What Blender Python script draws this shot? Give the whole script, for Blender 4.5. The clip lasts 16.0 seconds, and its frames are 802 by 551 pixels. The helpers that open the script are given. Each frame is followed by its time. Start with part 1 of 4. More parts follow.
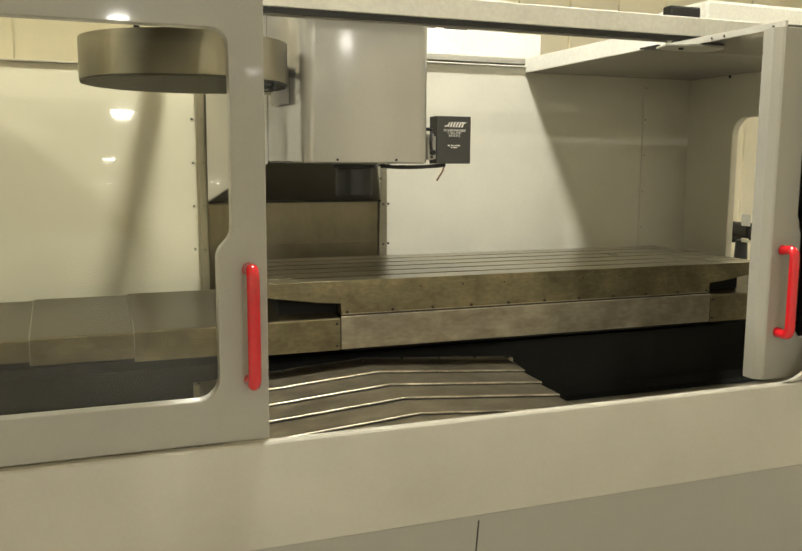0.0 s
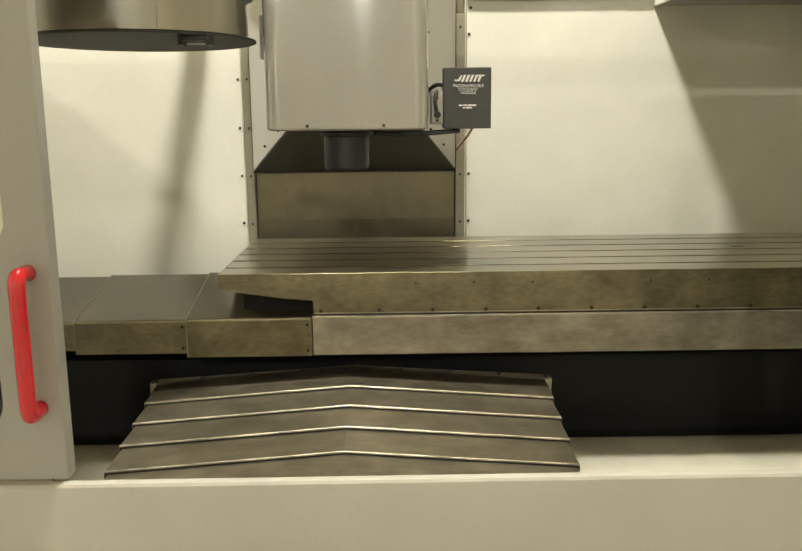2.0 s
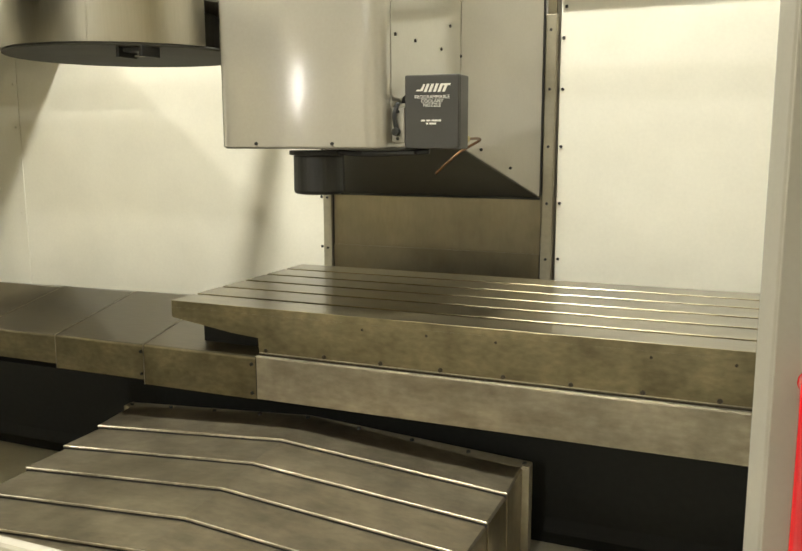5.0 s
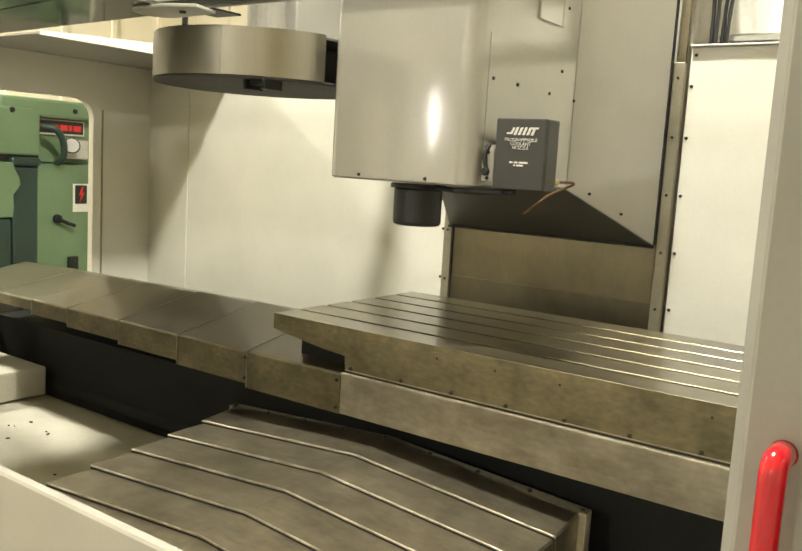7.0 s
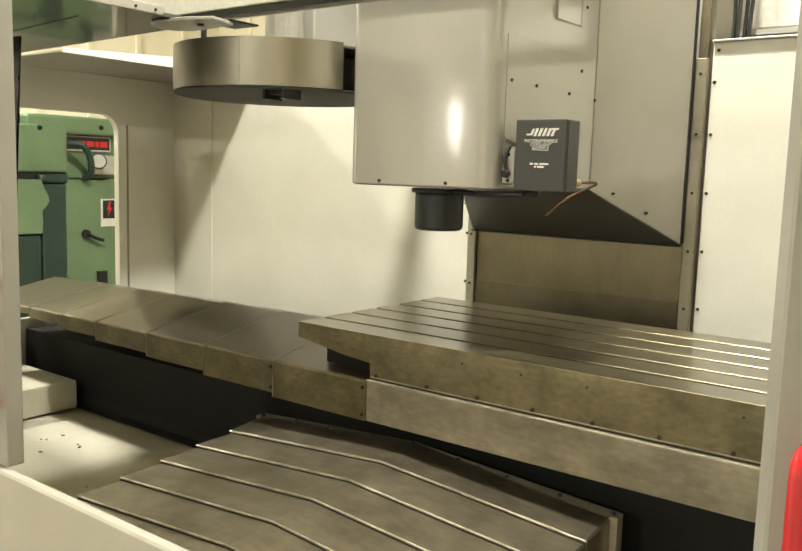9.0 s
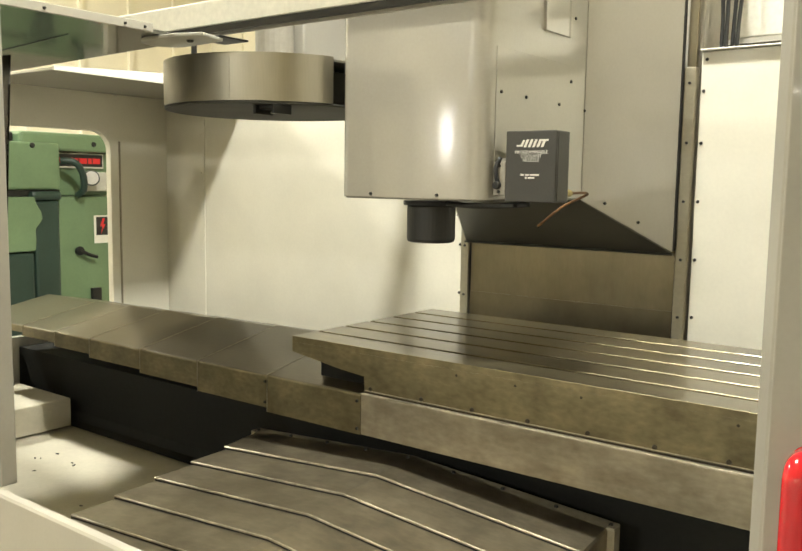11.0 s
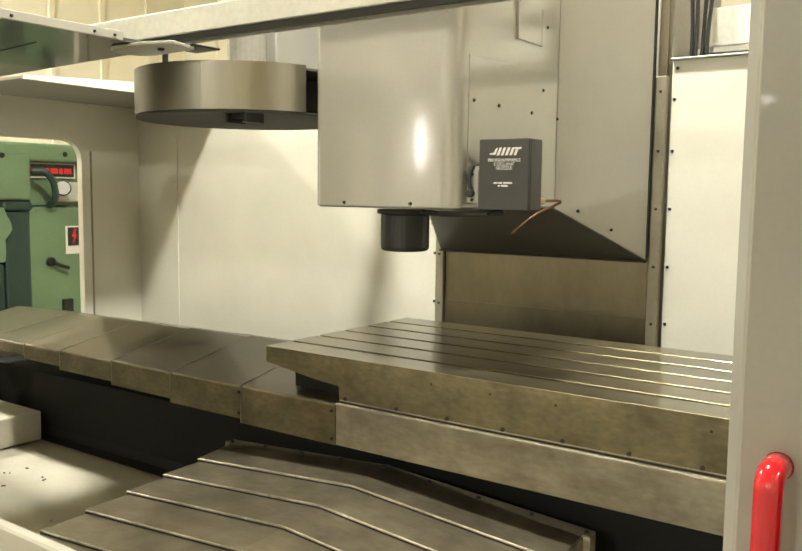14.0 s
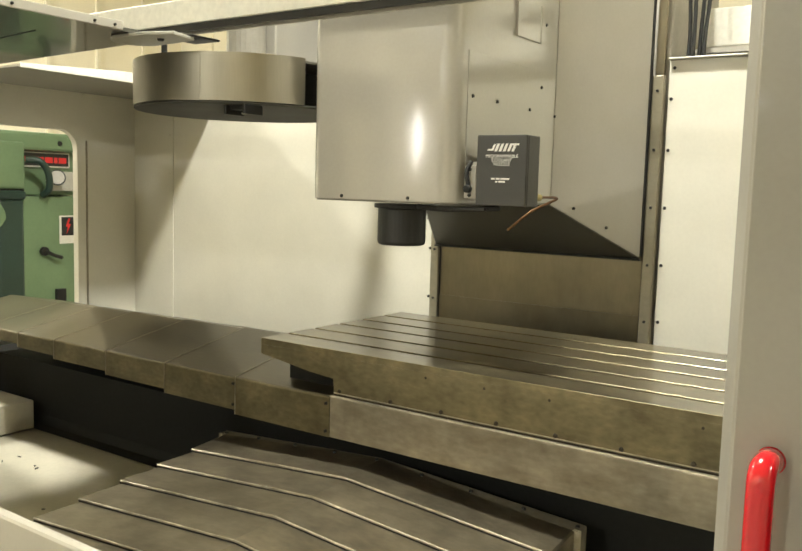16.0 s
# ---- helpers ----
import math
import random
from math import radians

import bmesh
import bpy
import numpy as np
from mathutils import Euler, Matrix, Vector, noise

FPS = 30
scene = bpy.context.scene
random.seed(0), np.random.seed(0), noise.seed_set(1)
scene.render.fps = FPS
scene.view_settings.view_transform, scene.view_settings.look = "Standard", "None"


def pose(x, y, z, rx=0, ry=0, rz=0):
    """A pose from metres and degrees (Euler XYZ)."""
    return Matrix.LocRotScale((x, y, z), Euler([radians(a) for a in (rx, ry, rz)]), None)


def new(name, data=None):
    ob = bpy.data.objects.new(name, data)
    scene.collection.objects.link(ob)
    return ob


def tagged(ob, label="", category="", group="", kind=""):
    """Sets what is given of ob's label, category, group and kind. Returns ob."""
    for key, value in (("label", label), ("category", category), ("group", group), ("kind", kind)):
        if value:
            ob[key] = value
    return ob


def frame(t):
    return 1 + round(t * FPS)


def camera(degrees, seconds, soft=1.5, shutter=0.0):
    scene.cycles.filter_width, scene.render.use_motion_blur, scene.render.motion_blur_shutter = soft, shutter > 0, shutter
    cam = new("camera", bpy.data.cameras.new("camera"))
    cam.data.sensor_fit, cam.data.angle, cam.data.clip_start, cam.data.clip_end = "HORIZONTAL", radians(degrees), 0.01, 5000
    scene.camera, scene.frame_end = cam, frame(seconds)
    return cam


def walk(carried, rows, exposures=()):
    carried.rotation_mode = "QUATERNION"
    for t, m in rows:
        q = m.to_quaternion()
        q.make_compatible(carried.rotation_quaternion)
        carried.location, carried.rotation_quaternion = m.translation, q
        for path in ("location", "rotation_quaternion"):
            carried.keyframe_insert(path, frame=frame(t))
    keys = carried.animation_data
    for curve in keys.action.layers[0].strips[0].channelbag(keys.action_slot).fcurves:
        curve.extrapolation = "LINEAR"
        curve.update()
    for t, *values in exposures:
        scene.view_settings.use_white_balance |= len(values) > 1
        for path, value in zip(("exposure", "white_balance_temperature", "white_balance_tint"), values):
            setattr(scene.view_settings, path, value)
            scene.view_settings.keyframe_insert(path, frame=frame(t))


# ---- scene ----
cam = camera(51.18, 16.0, soft=1.6, shutter=0.0)
walk(cam, [
    (0, pose(-0.9314, -0.6423, 1.4834, 82.254, -0.330, -20.664)),
    (0.5, pose(-0.6130, -0.5159, 1.5051, 81.021, -3.050, -15.447)),
    (1, pose(-0.3688, -0.3504, 1.5022, 81.834, -0.710, -12.782)),
    (1.5, pose(-0.1696, -0.2469, 1.5087, 80.841, 0.685, -7.673)),
    (2, pose(0.1188, -0.2455, 1.5152, 79.200, 0.558, -0.915)),
    (2.5, pose(0.3127, -0.1506, 1.4914, 78.719, -0.635, 4.196)),
    (3, pose(0.5014, 0.0000, 1.5000, 78.459, 0.714, 6.219)),
    (3.5, pose(0.7413, 0.0769, 1.4867, 75.922, -1.284, 15.474)),
    (4, pose(0.8822, 0.2063, 1.4900, 77.844, -0.873, 19.367)),
    (6.5, pose(1.2613, 0.3623, 1.5172, 81.947, -2.783, 31.909)),
    (7, pose(1.3107, 0.3685, 1.5196, 82.506, -3.396, 35.553)),
    (7.5, pose(1.3326, 0.3780, 1.5198, 82.304, -2.214, 36.612)),
    (8, pose(1.3334, 0.3807, 1.5150, 82.190, -2.228, 36.798)),
    (8.5, pose(1.3245, 0.3758, 1.5160, 82.613, -2.094, 37.017)),
    (9, pose(1.3168, 0.3832, 1.5164, 82.882, -1.717, 37.271)),
    (11.5, pose(1.3224, 0.3933, 1.5190, 83.880, -0.752, 36.649)),
    (12, pose(1.3192, 0.3981, 1.5141, 83.891, -0.935, 36.105)),
    (12.5, pose(1.3203, 0.3935, 1.5184, 84.115, -1.031, 35.700)),
    (13, pose(1.3259, 0.3994, 1.5155, 84.419, -0.705, 35.262)),
    (13.5, pose(1.3268, 0.4034, 1.5153, 84.623, -0.678, 34.957)),
    (14, pose(1.3220, 0.3995, 1.5168, 84.350, -0.697, 35.238)),
    (14.5, pose(1.3218, 0.3997, 1.5117, 83.927, -1.322, 34.786)),
    (15, pose(1.3195, 0.3865, 1.5134, 83.765, -1.687, 35.305)),
    (15.5, pose(1.3224, 0.3834, 1.5116, 84.178, -1.915, 34.995)),
    (16, pose(1.3199, 0.3851, 1.5132, 84.062, -1.636, 34.805)),
], exposures=[(0.0, -0.35), (1.0, -0.3), (2.0, -0.22), (3.0, -0.12), (4.0, -0.08), (6.5, 0.07), (9.0, 0.07), (11.5, 0.10), (13.5, 0.12), (14.5, 0.02), (16.0, -0.02)])

# ---------------------------------------------------------------- light
WARM = (1.008, 1.0, 0.902)
world = bpy.data.worlds.new("workshop_air")
world.use_nodes = True
world.node_tree.nodes["Background"].inputs[0].default_value = (1.0, 0.97, 0.85, 1)
world.node_tree.nodes["Background"].inputs[1].default_value = 0.02
scene.world = world
LAMP_Z = 4.75
LAMP_AT = [(0.0, 1.95, 278), (-5.1, 1.95, 330), (5.8, 2.25, 110)] + [(0.0, -7.6, 380), (-5.1, -7.6, 120), (5.1, -7.6, 90), (0.0, -17.7, 300), (-5.1, -17.7, 240), (5.1, -17.7, 240)]
FAR_LAMPS = [(lx, ly) for ly in (-27.8, -37.9) for lx in (0.0, -5.1, 5.1)]
for lx, ly, watt in LAMP_AT:
    lamp = new("ceiling_lamp_glow", bpy.data.lights.new("ceiling_lamp_glow", "AREA"))
    lamp.data.shape, lamp.data.size, lamp.data.size_y = "RECTANGLE", 0.32, 0.32
    lamp.data.energy, lamp.data.color = watt, WARM
    lamp.matrix_world = pose(lx, ly, LAMP_Z - 0.06)


# ---------------------------------------------------------------- materials
def material(name, colour, rough=0.5, metal=0.0, grain=0.06, grain_size=60.0, stain=0.12, stain_size=3.0, bump=0.02,
             rough_var=0.08, stretch=(1, 1, 1), coat=0.0, coat_rough=0.05, spec=0.5, object_var=0.0, dirt=None, dirt_amount=0.0):
    """A surface with fine grain, broad stains, varied gloss and slight relief."""
    m = bpy.data.materials.new(name)
    m.use_nodes = True
    nt = m.node_tree
    n, l = nt.nodes, nt.links
    b = n["Principled BSDF"]
    tc = n.new("ShaderNodeTexCoord")
    mp = n.new("ShaderNodeMapping")
    mp.inputs["Scale"].default_value = stretch
    l.new(tc.outputs["Object"], mp.inputs["Vector"])
    fine = n.new("ShaderNodeTexNoise")
    fine.inputs["Scale"].default_value, fine.inputs["Detail"].default_value = grain_size, 4
    broad = n.new("ShaderNodeTexNoise")
    broad.inputs["Scale"].default_value, broad.inputs["Detail"].default_value = stain_size, 5
    broad.inputs["Roughness"].default_value = 0.55
    l.new(mp.outputs["Vector"], fine.inputs["Vector"])
    l.new(tc.outputs["Object"], broad.inputs["Vector"])

    def scaled(socket, lo, hi):
        r = n.new("ShaderNodeMapRange")
        mid, half = (lo + hi) / 2, (hi - lo) / 2
        r.inputs["To Min"].default_value, r.inputs["To Max"].default_value = mid - 2.4 * half, mid + 2.4 * half
        l.new(socket, r.inputs["Value"])
        return r.outputs["Result"]

    def times(a, c):
        k = n.new("ShaderNodeMath")
        k.operation = "MULTIPLY"
        l.new(a, k.inputs[0])
        l.new(c, k.inputs[1])
        return k.outputs[0]

    value = times(scaled(fine.outputs["Fac"], 1 - grain, 1 + grain), scaled(broad.outputs["Fac"], 1 - stain, 1 + stain))
    if object_var:
        oi = n.new("ShaderNodeObjectInfo")
        r = n.new("ShaderNodeMapRange")
        r.inputs["To Min"].default_value, r.inputs["To Max"].default_value = 1 - object_var, 1 + object_var
        l.new(oi.outputs["Random"], r.inputs["Value"])
        value = times(value, r.outputs["Result"])
    hsv = n.new("ShaderNodeHueSaturation")
    hsv.inputs["Color"].default_value = (*colour, 1)
    l.new(value, hsv.inputs["Value"])
    out = hsv.outputs["Color"]
    if dirt:
        d = n.new("ShaderNodeTexNoise")
        d.inputs["Scale"].default_value, d.inputs["Detail"].default_value = stain_size * 1.3, 7
        d.inputs["Roughness"].default_value = 0.66
        l.new(mp.outputs["Vector"], d.inputs["Vector"])
        r = n.new("ShaderNodeMapRange")
        r.inputs["From Min"].default_value, r.inputs["From Max"].default_value = 0.35, 0.95
        r.inputs["To Max"].default_value, r.interpolation_type = dirt_amount, "SMOOTHSTEP"
        l.new(d.outputs["Fac"], r.inputs["Value"])
        mix = n.new("ShaderNodeMix")
        mix.data_type = "RGBA"
        l.new(r.outputs["Result"], mix.inputs[0])
        l.new(out, mix.inputs[6])
        mix.inputs[7].default_value = (*dirt, 1)
        out = mix.outputs[2]
    l.new(out, b.inputs["Base Color"])
    lo, hi = max(rough - 2.2 * rough_var, 0.04), min(rough + 2.2 * rough_var, 0.95)
    lo, hi = (max(lo, 0.285), hi) if rough > 0.27 else (lo, min(hi, 0.262))
    gloss = n.new("ShaderNodeMapRange")
    gloss.inputs["To Min"].default_value, gloss.inputs["To Max"].default_value = lo, hi
    l.new(broad.outputs["Fac"], gloss.inputs["Value"])
    l.new(gloss.outputs["Result"], b.inputs["Roughness"])
    b.inputs["Metallic"].default_value = metal
    b.inputs["Coat Weight"].default_value = coat
    b.inputs["Coat Roughness"].default_value = coat_rough
    b.inputs["Specular IOR Level"].default_value = spec
    bp = n.new("ShaderNodeBump")
    bp.inputs["Strength"].default_value, bp.inputs["Distance"].default_value = 1.0, bump * 0.01
    l.new(fine.outputs["Fac"], bp.inputs["Height"])
    l.new(bp.outputs["Normal"], b.inputs["Normal"])
    return m


PANEL = material("off_white_enclosure_paint", (0.68, 0.652, 0.55), 0.38, stain=0.05, grain=0.02, bump=0.015, grain_size=90, coat=0.35, coat_rough=0.14, dirt=(0.5, 0.46, 0.34), dirt_amount=0.12)
DOOR_PAINT = material("warm_grey_door_and_shade_paint", (0.30, 0.284, 0.244), 0.32, stain=0.04, grain=0.02, bump=0.018, grain_size=120, coat=0.6)
APRON = material("beige_grey_apron_paint", (0.385, 0.362, 0.30), 0.34, stain=0.07, grain=0.02, bump=0.018, grain_size=110, dirt=(0.5, 0.47, 0.38), dirt_amount=0.08)
HEAD_PAINT = material("light_grey_machine_paint", (0.415, 0.396, 0.345), 0.24, stain=0.04, grain=0.02, bump=0.01, grain_size=120, coat=0.9, coat_rough=0.09)
WING_PAINT = material("grey_wing_paint", (0.47, 0.45, 0.40), 0.33, stain=0.06, grain=0.02, bump=0.015, grain_size=110)
UNDER_PAINT = material("dark_grey_underside_shade", (0.155, 0.148, 0.125), 0.42, stain=0.15, grain=0.03)
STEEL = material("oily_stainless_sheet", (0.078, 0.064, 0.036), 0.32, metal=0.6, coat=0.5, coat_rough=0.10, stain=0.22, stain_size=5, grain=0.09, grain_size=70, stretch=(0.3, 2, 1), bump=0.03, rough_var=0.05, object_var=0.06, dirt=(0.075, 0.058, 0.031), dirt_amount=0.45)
BRUSHED = material("brushed_steel_drum", (0.29, 0.268, 0.215), 0.31, metal=0.95, stain=0.06, grain=0.035, grain_size=25, stretch=(9, 9, 0.6), bump=0.02)
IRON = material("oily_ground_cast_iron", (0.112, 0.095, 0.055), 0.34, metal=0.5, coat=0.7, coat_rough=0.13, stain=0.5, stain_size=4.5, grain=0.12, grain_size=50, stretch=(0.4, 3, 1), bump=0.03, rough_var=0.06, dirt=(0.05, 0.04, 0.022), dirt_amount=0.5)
# Stained table sides; also the lighter, light-in-colour fronts of the way covers.
IRON_SIDE_LIT_FRONT = material("stained_iron_side_and_lit_cover_front", (0.222, 0.19, 0.112), 0.33, metal=0.8, coat=0.25, coat_rough=0.11, stain=0.34, stain_size=8, grain=0.16, grain_size=90, stretch=(0.5, 1, 1), bump=0.03, rough_var=0.06, dirt=(0.085, 0.072, 0.042), dirt_amount=0.75)
EDGE = material("polished_steel_edge", (0.60, 0.57, 0.48), 0.34, metal=0.8, stain=0.15, grain=0.05)
COLUMN_STEEL = material("stained_column_sheet", (0.225, 0.195, 0.13), 0.30, metal=0.9, stain=0.18, stain_size=4, grain=0.04, grain_size=40, stretch=(2, 2, 0.6), rough_var=0.05, dirt=(0.11, 0.085, 0.05), dirt_amount=0.4)
LOW_STEEL = material("polished_lower_sheet", (0.208, 0.18, 0.12), 0.30, metal=0.9, stain=0.18, stain_size=4, grain=0.03, grain_size=30, stretch=(2, 2, 1), rough_var=0.05, dirt=(0.10, 0.078, 0.046), dirt_amount=0.4)
OVERHEAD = material("dark_glossy_overhead_sheet", (0.10, 0.098, 0.08), 0.24, stain=0.1, grain=0.03, coat=0.5)
GALVANISED = material("dull_galvanised_strip", (0.31, 0.28, 0.205), 0.4, metal=0.6, stain=0.15, grain=0.06, dirt=(0.14, 0.11, 0.06), dirt_amount=0.35)
CAROUSEL_BASE = material("dark_carousel_base_paint", (0.06, 0.059, 0.05), 0.65, spec=0.2)
CHIP_STEEL = material("chip_cover_steel", (0.275, 0.236, 0.164), 0.295, metal=0.8, stain=0.28, stain_size=10, grain=0.08, grain_size=60, stretch=(0.6, 1.3, 1), bump=0.02, rough_var=0.02, object_var=0.16, dirt=(0.085, 0.069, 0.042), dirt_amount=0.7)
SKIRT_STEEL = material("stained_skirt_steel", (0.37, 0.333, 0.265), 0.34, metal=0.85, stain=0.28, stain_size=9, grain=0.12, grain_size=80, stretch=(0.4, 1, 1), bump=0.03, rough_var=0.04, dirt=(0.125, 0.102, 0.068), dirt_amount=0.7)
STRIP = material("dull_angle_strip", (0.30, 0.268, 0.195), 0.42, metal=0.3, stain=0.2, stain_size=9, grain=0.12, dirt=(0.14, 0.11, 0.06), dirt_amount=0.5)
LIP = material("steel_lip_highlight", (0.46, 0.42, 0.32), 0.38, metal=0.8, stain=0.4, stain_size=14, grain=0.16, grain_size=90)
SCREW = material("oily_screw", (0.045, 0.036, 0.022), 0.45, metal=0.5)
DARK = material("dark_base_and_shade", (0.013, 0.013, 0.011), 0.7, spec=0.15, stain=0.2, grain=0.1)
PAN = material("pale_chip_pan_paint", (0.57, 0.53, 0.415), 0.4, stain=0.12, grain=0.04, grain_size=70, dirt=(0.25, 0.23, 0.17), dirt_amount=0.35)
BLACK = material("black_plastic", (0.015, 0.015, 0.014), 0.42, stain=0.08, grain=0.05, grain_size=200, bump=0.03)
BOX_GREY = material("charcoal_plastic", (0.047, 0.046, 0.042), 0.42, stain=0.06, grain=0.05, grain_size=200, bump=0.03)
RUBBER = material("black_rubber", (0.02, 0.02, 0.02), 0.6)
BOLT = material("black_oxide_bolt", (0.03, 0.03, 0.028), 0.4, metal=0.6)
RED = material("glossy_red_plastic", (0.52, 0.008, 0.014), 0.18, stain=0.05, grain=0.02, coat=0.6, bump=0.01)
WHITE_INK = material("white_ink", (0.82, 0.81, 0.76), 0.6, stain=0.03, grain=0.02)
GREEN = material("mint_green_machine_paint", (0.135, 0.205, 0.108), 0.4, stain=0.15, grain=0.03, dirt=(0.08, 0.14, 0.08), dirt_amount=0.35)
DARK_GREEN = material("dark_green_machine_paint", (0.018, 0.04, 0.03), 0.4, stain=0.2)
SIGN_RED = material("sign_red", (0.62, 0.02, 0.02), 0.5)
SIGN_WHITE = material("sign_white", (0.7, 0.68, 0.6), 0.5)
CREAM = material("cream_wall_paint", (0.84, 0.78, 0.61), 0.6, stain=0.06, stain_size=1.2, grain=0.03, bump=0.05)
WHITE_BEAM = material("white_beam_paint", (0.78, 0.76, 0.68), 0.5, stain=0.05)
CONCRETE = material("grey_workshop_concrete", (0.30, 0.28, 0.24), 0.55, stain=0.25, stain_size=1.5, grain=0.1)
BRASS = material("dull_brass", (0.42, 0.34, 0.14), 0.36, metal=0.85, stain=0.2, stain_size=30)
COPPER = material("tarnished_copper_pipe", (0.13, 0.07, 0.034), 0.42, metal=0.8, stain=0.3, stain_size=40)
CABLE = material("black_cable_sheath", (0.015, 0.015, 0.014), 0.5)
GREY_BOX = material("grey_carriage_paint", (0.36, 0.34, 0.29), 0.4, stain=0.08)
GUARD = material("dark_brown_glossy_cover", (0.055, 0.047, 0.032), 0.24, stain=0.3, stain_size=9, grain=0.08)
PIPE_GREY = material("grey_pipe", (0.45, 0.44, 0.38), 0.45)

PANE = bpy.data.materials.new("clear_polycarbonate_pane")
PANE.use_nodes = True
_n, _l = PANE.node_tree.nodes, PANE.node_tree.links
_n.remove(_n["Principled BSDF"])
_tr = _n.new("ShaderNodeBsdfTransparent")
_tr.inputs[0].default_value = (0.94, 0.93, 0.86, 1)
_gl = _n.new("ShaderNodeBsdfGlossy")
_gl.inputs["Roughness"].default_value = 0.03
_fr = _n.new("ShaderNodeFresnel")
_fr.inputs[0].default_value = 1.5
_mx = _n.new("ShaderNodeMixShader")
_l.new(_fr.outputs[0], _mx.inputs[0])
_l.new(_tr.outputs[0], _mx.inputs[1])
_l.new(_gl.outputs[0], _mx.inputs[2])
_l.new(_mx.outputs[0], _n["Material Output"].inputs[0])

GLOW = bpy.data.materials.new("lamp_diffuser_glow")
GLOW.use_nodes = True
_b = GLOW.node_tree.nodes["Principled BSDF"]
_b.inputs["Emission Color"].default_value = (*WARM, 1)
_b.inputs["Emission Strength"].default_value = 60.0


# ---------------------------------------------------------------- builders
def thing(name, at, label, category, group="", kind=""):
    e = new(name)
    e.matrix_basis = Matrix.Translation(at)
    e.empty_display_size = 0.05
    return tagged(e, label, category, group, kind)


def part(name, bm, mat, parent, label="", smooth=False):
    me = bpy.data.meshes.new(name)
    bmesh.ops.recalc_face_normals(bm, faces=bm.faces)
    bm.to_mesh(me)
    bm.free()
    me.materials.append(mat)
    if smooth:
        me.polygons.foreach_set("use_smooth", [True] * len(me.polygons))
    ob = new(name, me)
    if parent is not None:
        ob.parent = parent
        ob.matrix_parent_inverse = Matrix.Translation(-parent.matrix_basis.translation) if parent.parent is None else Matrix()
    if label:
        ob["label"] = label
    return ob


def solid(name, bm, mat, label, category, kind="", group=""):
    return tagged(part(name, bm, mat, None), label, category, group, kind)


def box(x0, x1, y0, y1, z0, z1, bevel=0.0, into=None, seg=2):
    bm = bmesh.new()
    bmesh.ops.create_cube(bm, size=1.0, matrix=Matrix.Translation(((x0 + x1) / 2, (y0 + y1) / 2, (z0 + z1) / 2)) @ Matrix.Diagonal((x1 - x0, y1 - y0, z1 - z0, 1)))
    if bevel:
        bmesh.ops.bevel(bm, geom=bm.edges[:], offset=bevel, segments=seg, affect="EDGES", profile=0.5)
    return merge(into, bm)


def merge(into, bm):
    if into is None:
        return bm
    me = bpy.data.meshes.new("tmp")
    bm.to_mesh(me)
    bm.free()
    into.from_mesh(me)
    bpy.data.meshes.remove(me)
    return into


def prism(outline, axis, a, b, bevel=0.0, into=None, seg=2):
    """An outline in the two other axes (in x, y, z order), drawn out along axis from a to b."""
    bm = bmesh.new()
    k = "xyz".index(axis)

    def place(p, w):
        c = list(p)
        c.insert(k, w)
        return c
    lo = [bm.verts.new(place(p, a)) for p in outline]
    hi = [bm.verts.new(place(p, b)) for p in outline]
    n = len(outline)
    bm.faces.new(lo)
    bm.faces.new(hi[::-1])
    for i in range(n):
        bm.faces.new((lo[i], hi[i], hi[(i + 1) % n], lo[(i + 1) % n]))
    bmesh.ops.recalc_face_normals(bm, faces=bm.faces)
    if bevel:
        bmesh.ops.bevel(bm, geom=bm.edges[:], offset=bevel, segments=seg, affect="EDGES", profile=0.5)
    return merge(into, bm)


def cylinder(r, h, m, r2=None, seg=32, bevel=0.0, into=None):
    """A cylinder round z from 0 to h, placed by m."""
    bm = bmesh.new()
    bmesh.ops.create_cone(bm, cap_ends=True, segments=seg, radius1=r, radius2=r if r2 is None else r2, depth=h, matrix=Matrix.Translation((0, 0, h / 2)))
    if bevel:
        rim = [e for e in bm.edges if abs(e.verts[0].co.z - e.verts[1].co.z) < 1e-6]
        bmesh.ops.bevel(bm, geom=rim, offset=bevel, segments=2, affect="EDGES", profile=0.5)
    bmesh.ops.transform(bm, matrix=m, verts=bm.verts)
    return merge(into, bm)


def tube(points, r, seg=12, into=None, closed=False):
    """A round bar along a smooth line through points."""
    bm = bmesh.new()
    pts = [Vector(p) for p in points]
    rings = []
    side = None
    for i, p in enumerate(pts):
        d = (pts[min(i + 1, len(pts) - 1)] - pts[max(i - 1, 0)]).normalized()
        if side is None:
            side = d.orthogonal().normalized()
        side = (side - d * side.dot(d)).normalized()
        other = d.cross(side)
        rings.append([bm.verts.new(p + r * (math.cos(a) * side + math.sin(a) * other)) for a in (2 * math.pi * k / seg for k in range(seg))])
    for a, b in zip(rings, rings[1:]):
        for k in range(seg):
            bm.faces.new((a[k], a[(k + 1) % seg], b[(k + 1) % seg], b[k]))
    bm.faces.new(rings[0][::-1])
    bm.faces.new(rings[-1])
    return merge(into, bm)


def arc(points, steps=6):
    """A soft line through points (Catmull-Rom)."""
    p = [Vector(q) for q in points]
    p = [2 * p[0] - p[1]] + p + [2 * p[-1] - p[-2]]
    out = []
    for i in range(1, len(p) - 2):
        a, b, c, d = p[i - 1:i + 3]
        for s in range(steps):
            t = s / steps
            out.append(0.5 * (2 * b + (c - a) * t + (2 * a - 5 * b + 4 * c - d) * t * t + (3 * b - a - 3 * c + d) * t ** 3))
    out.append(p[-2])
    return out


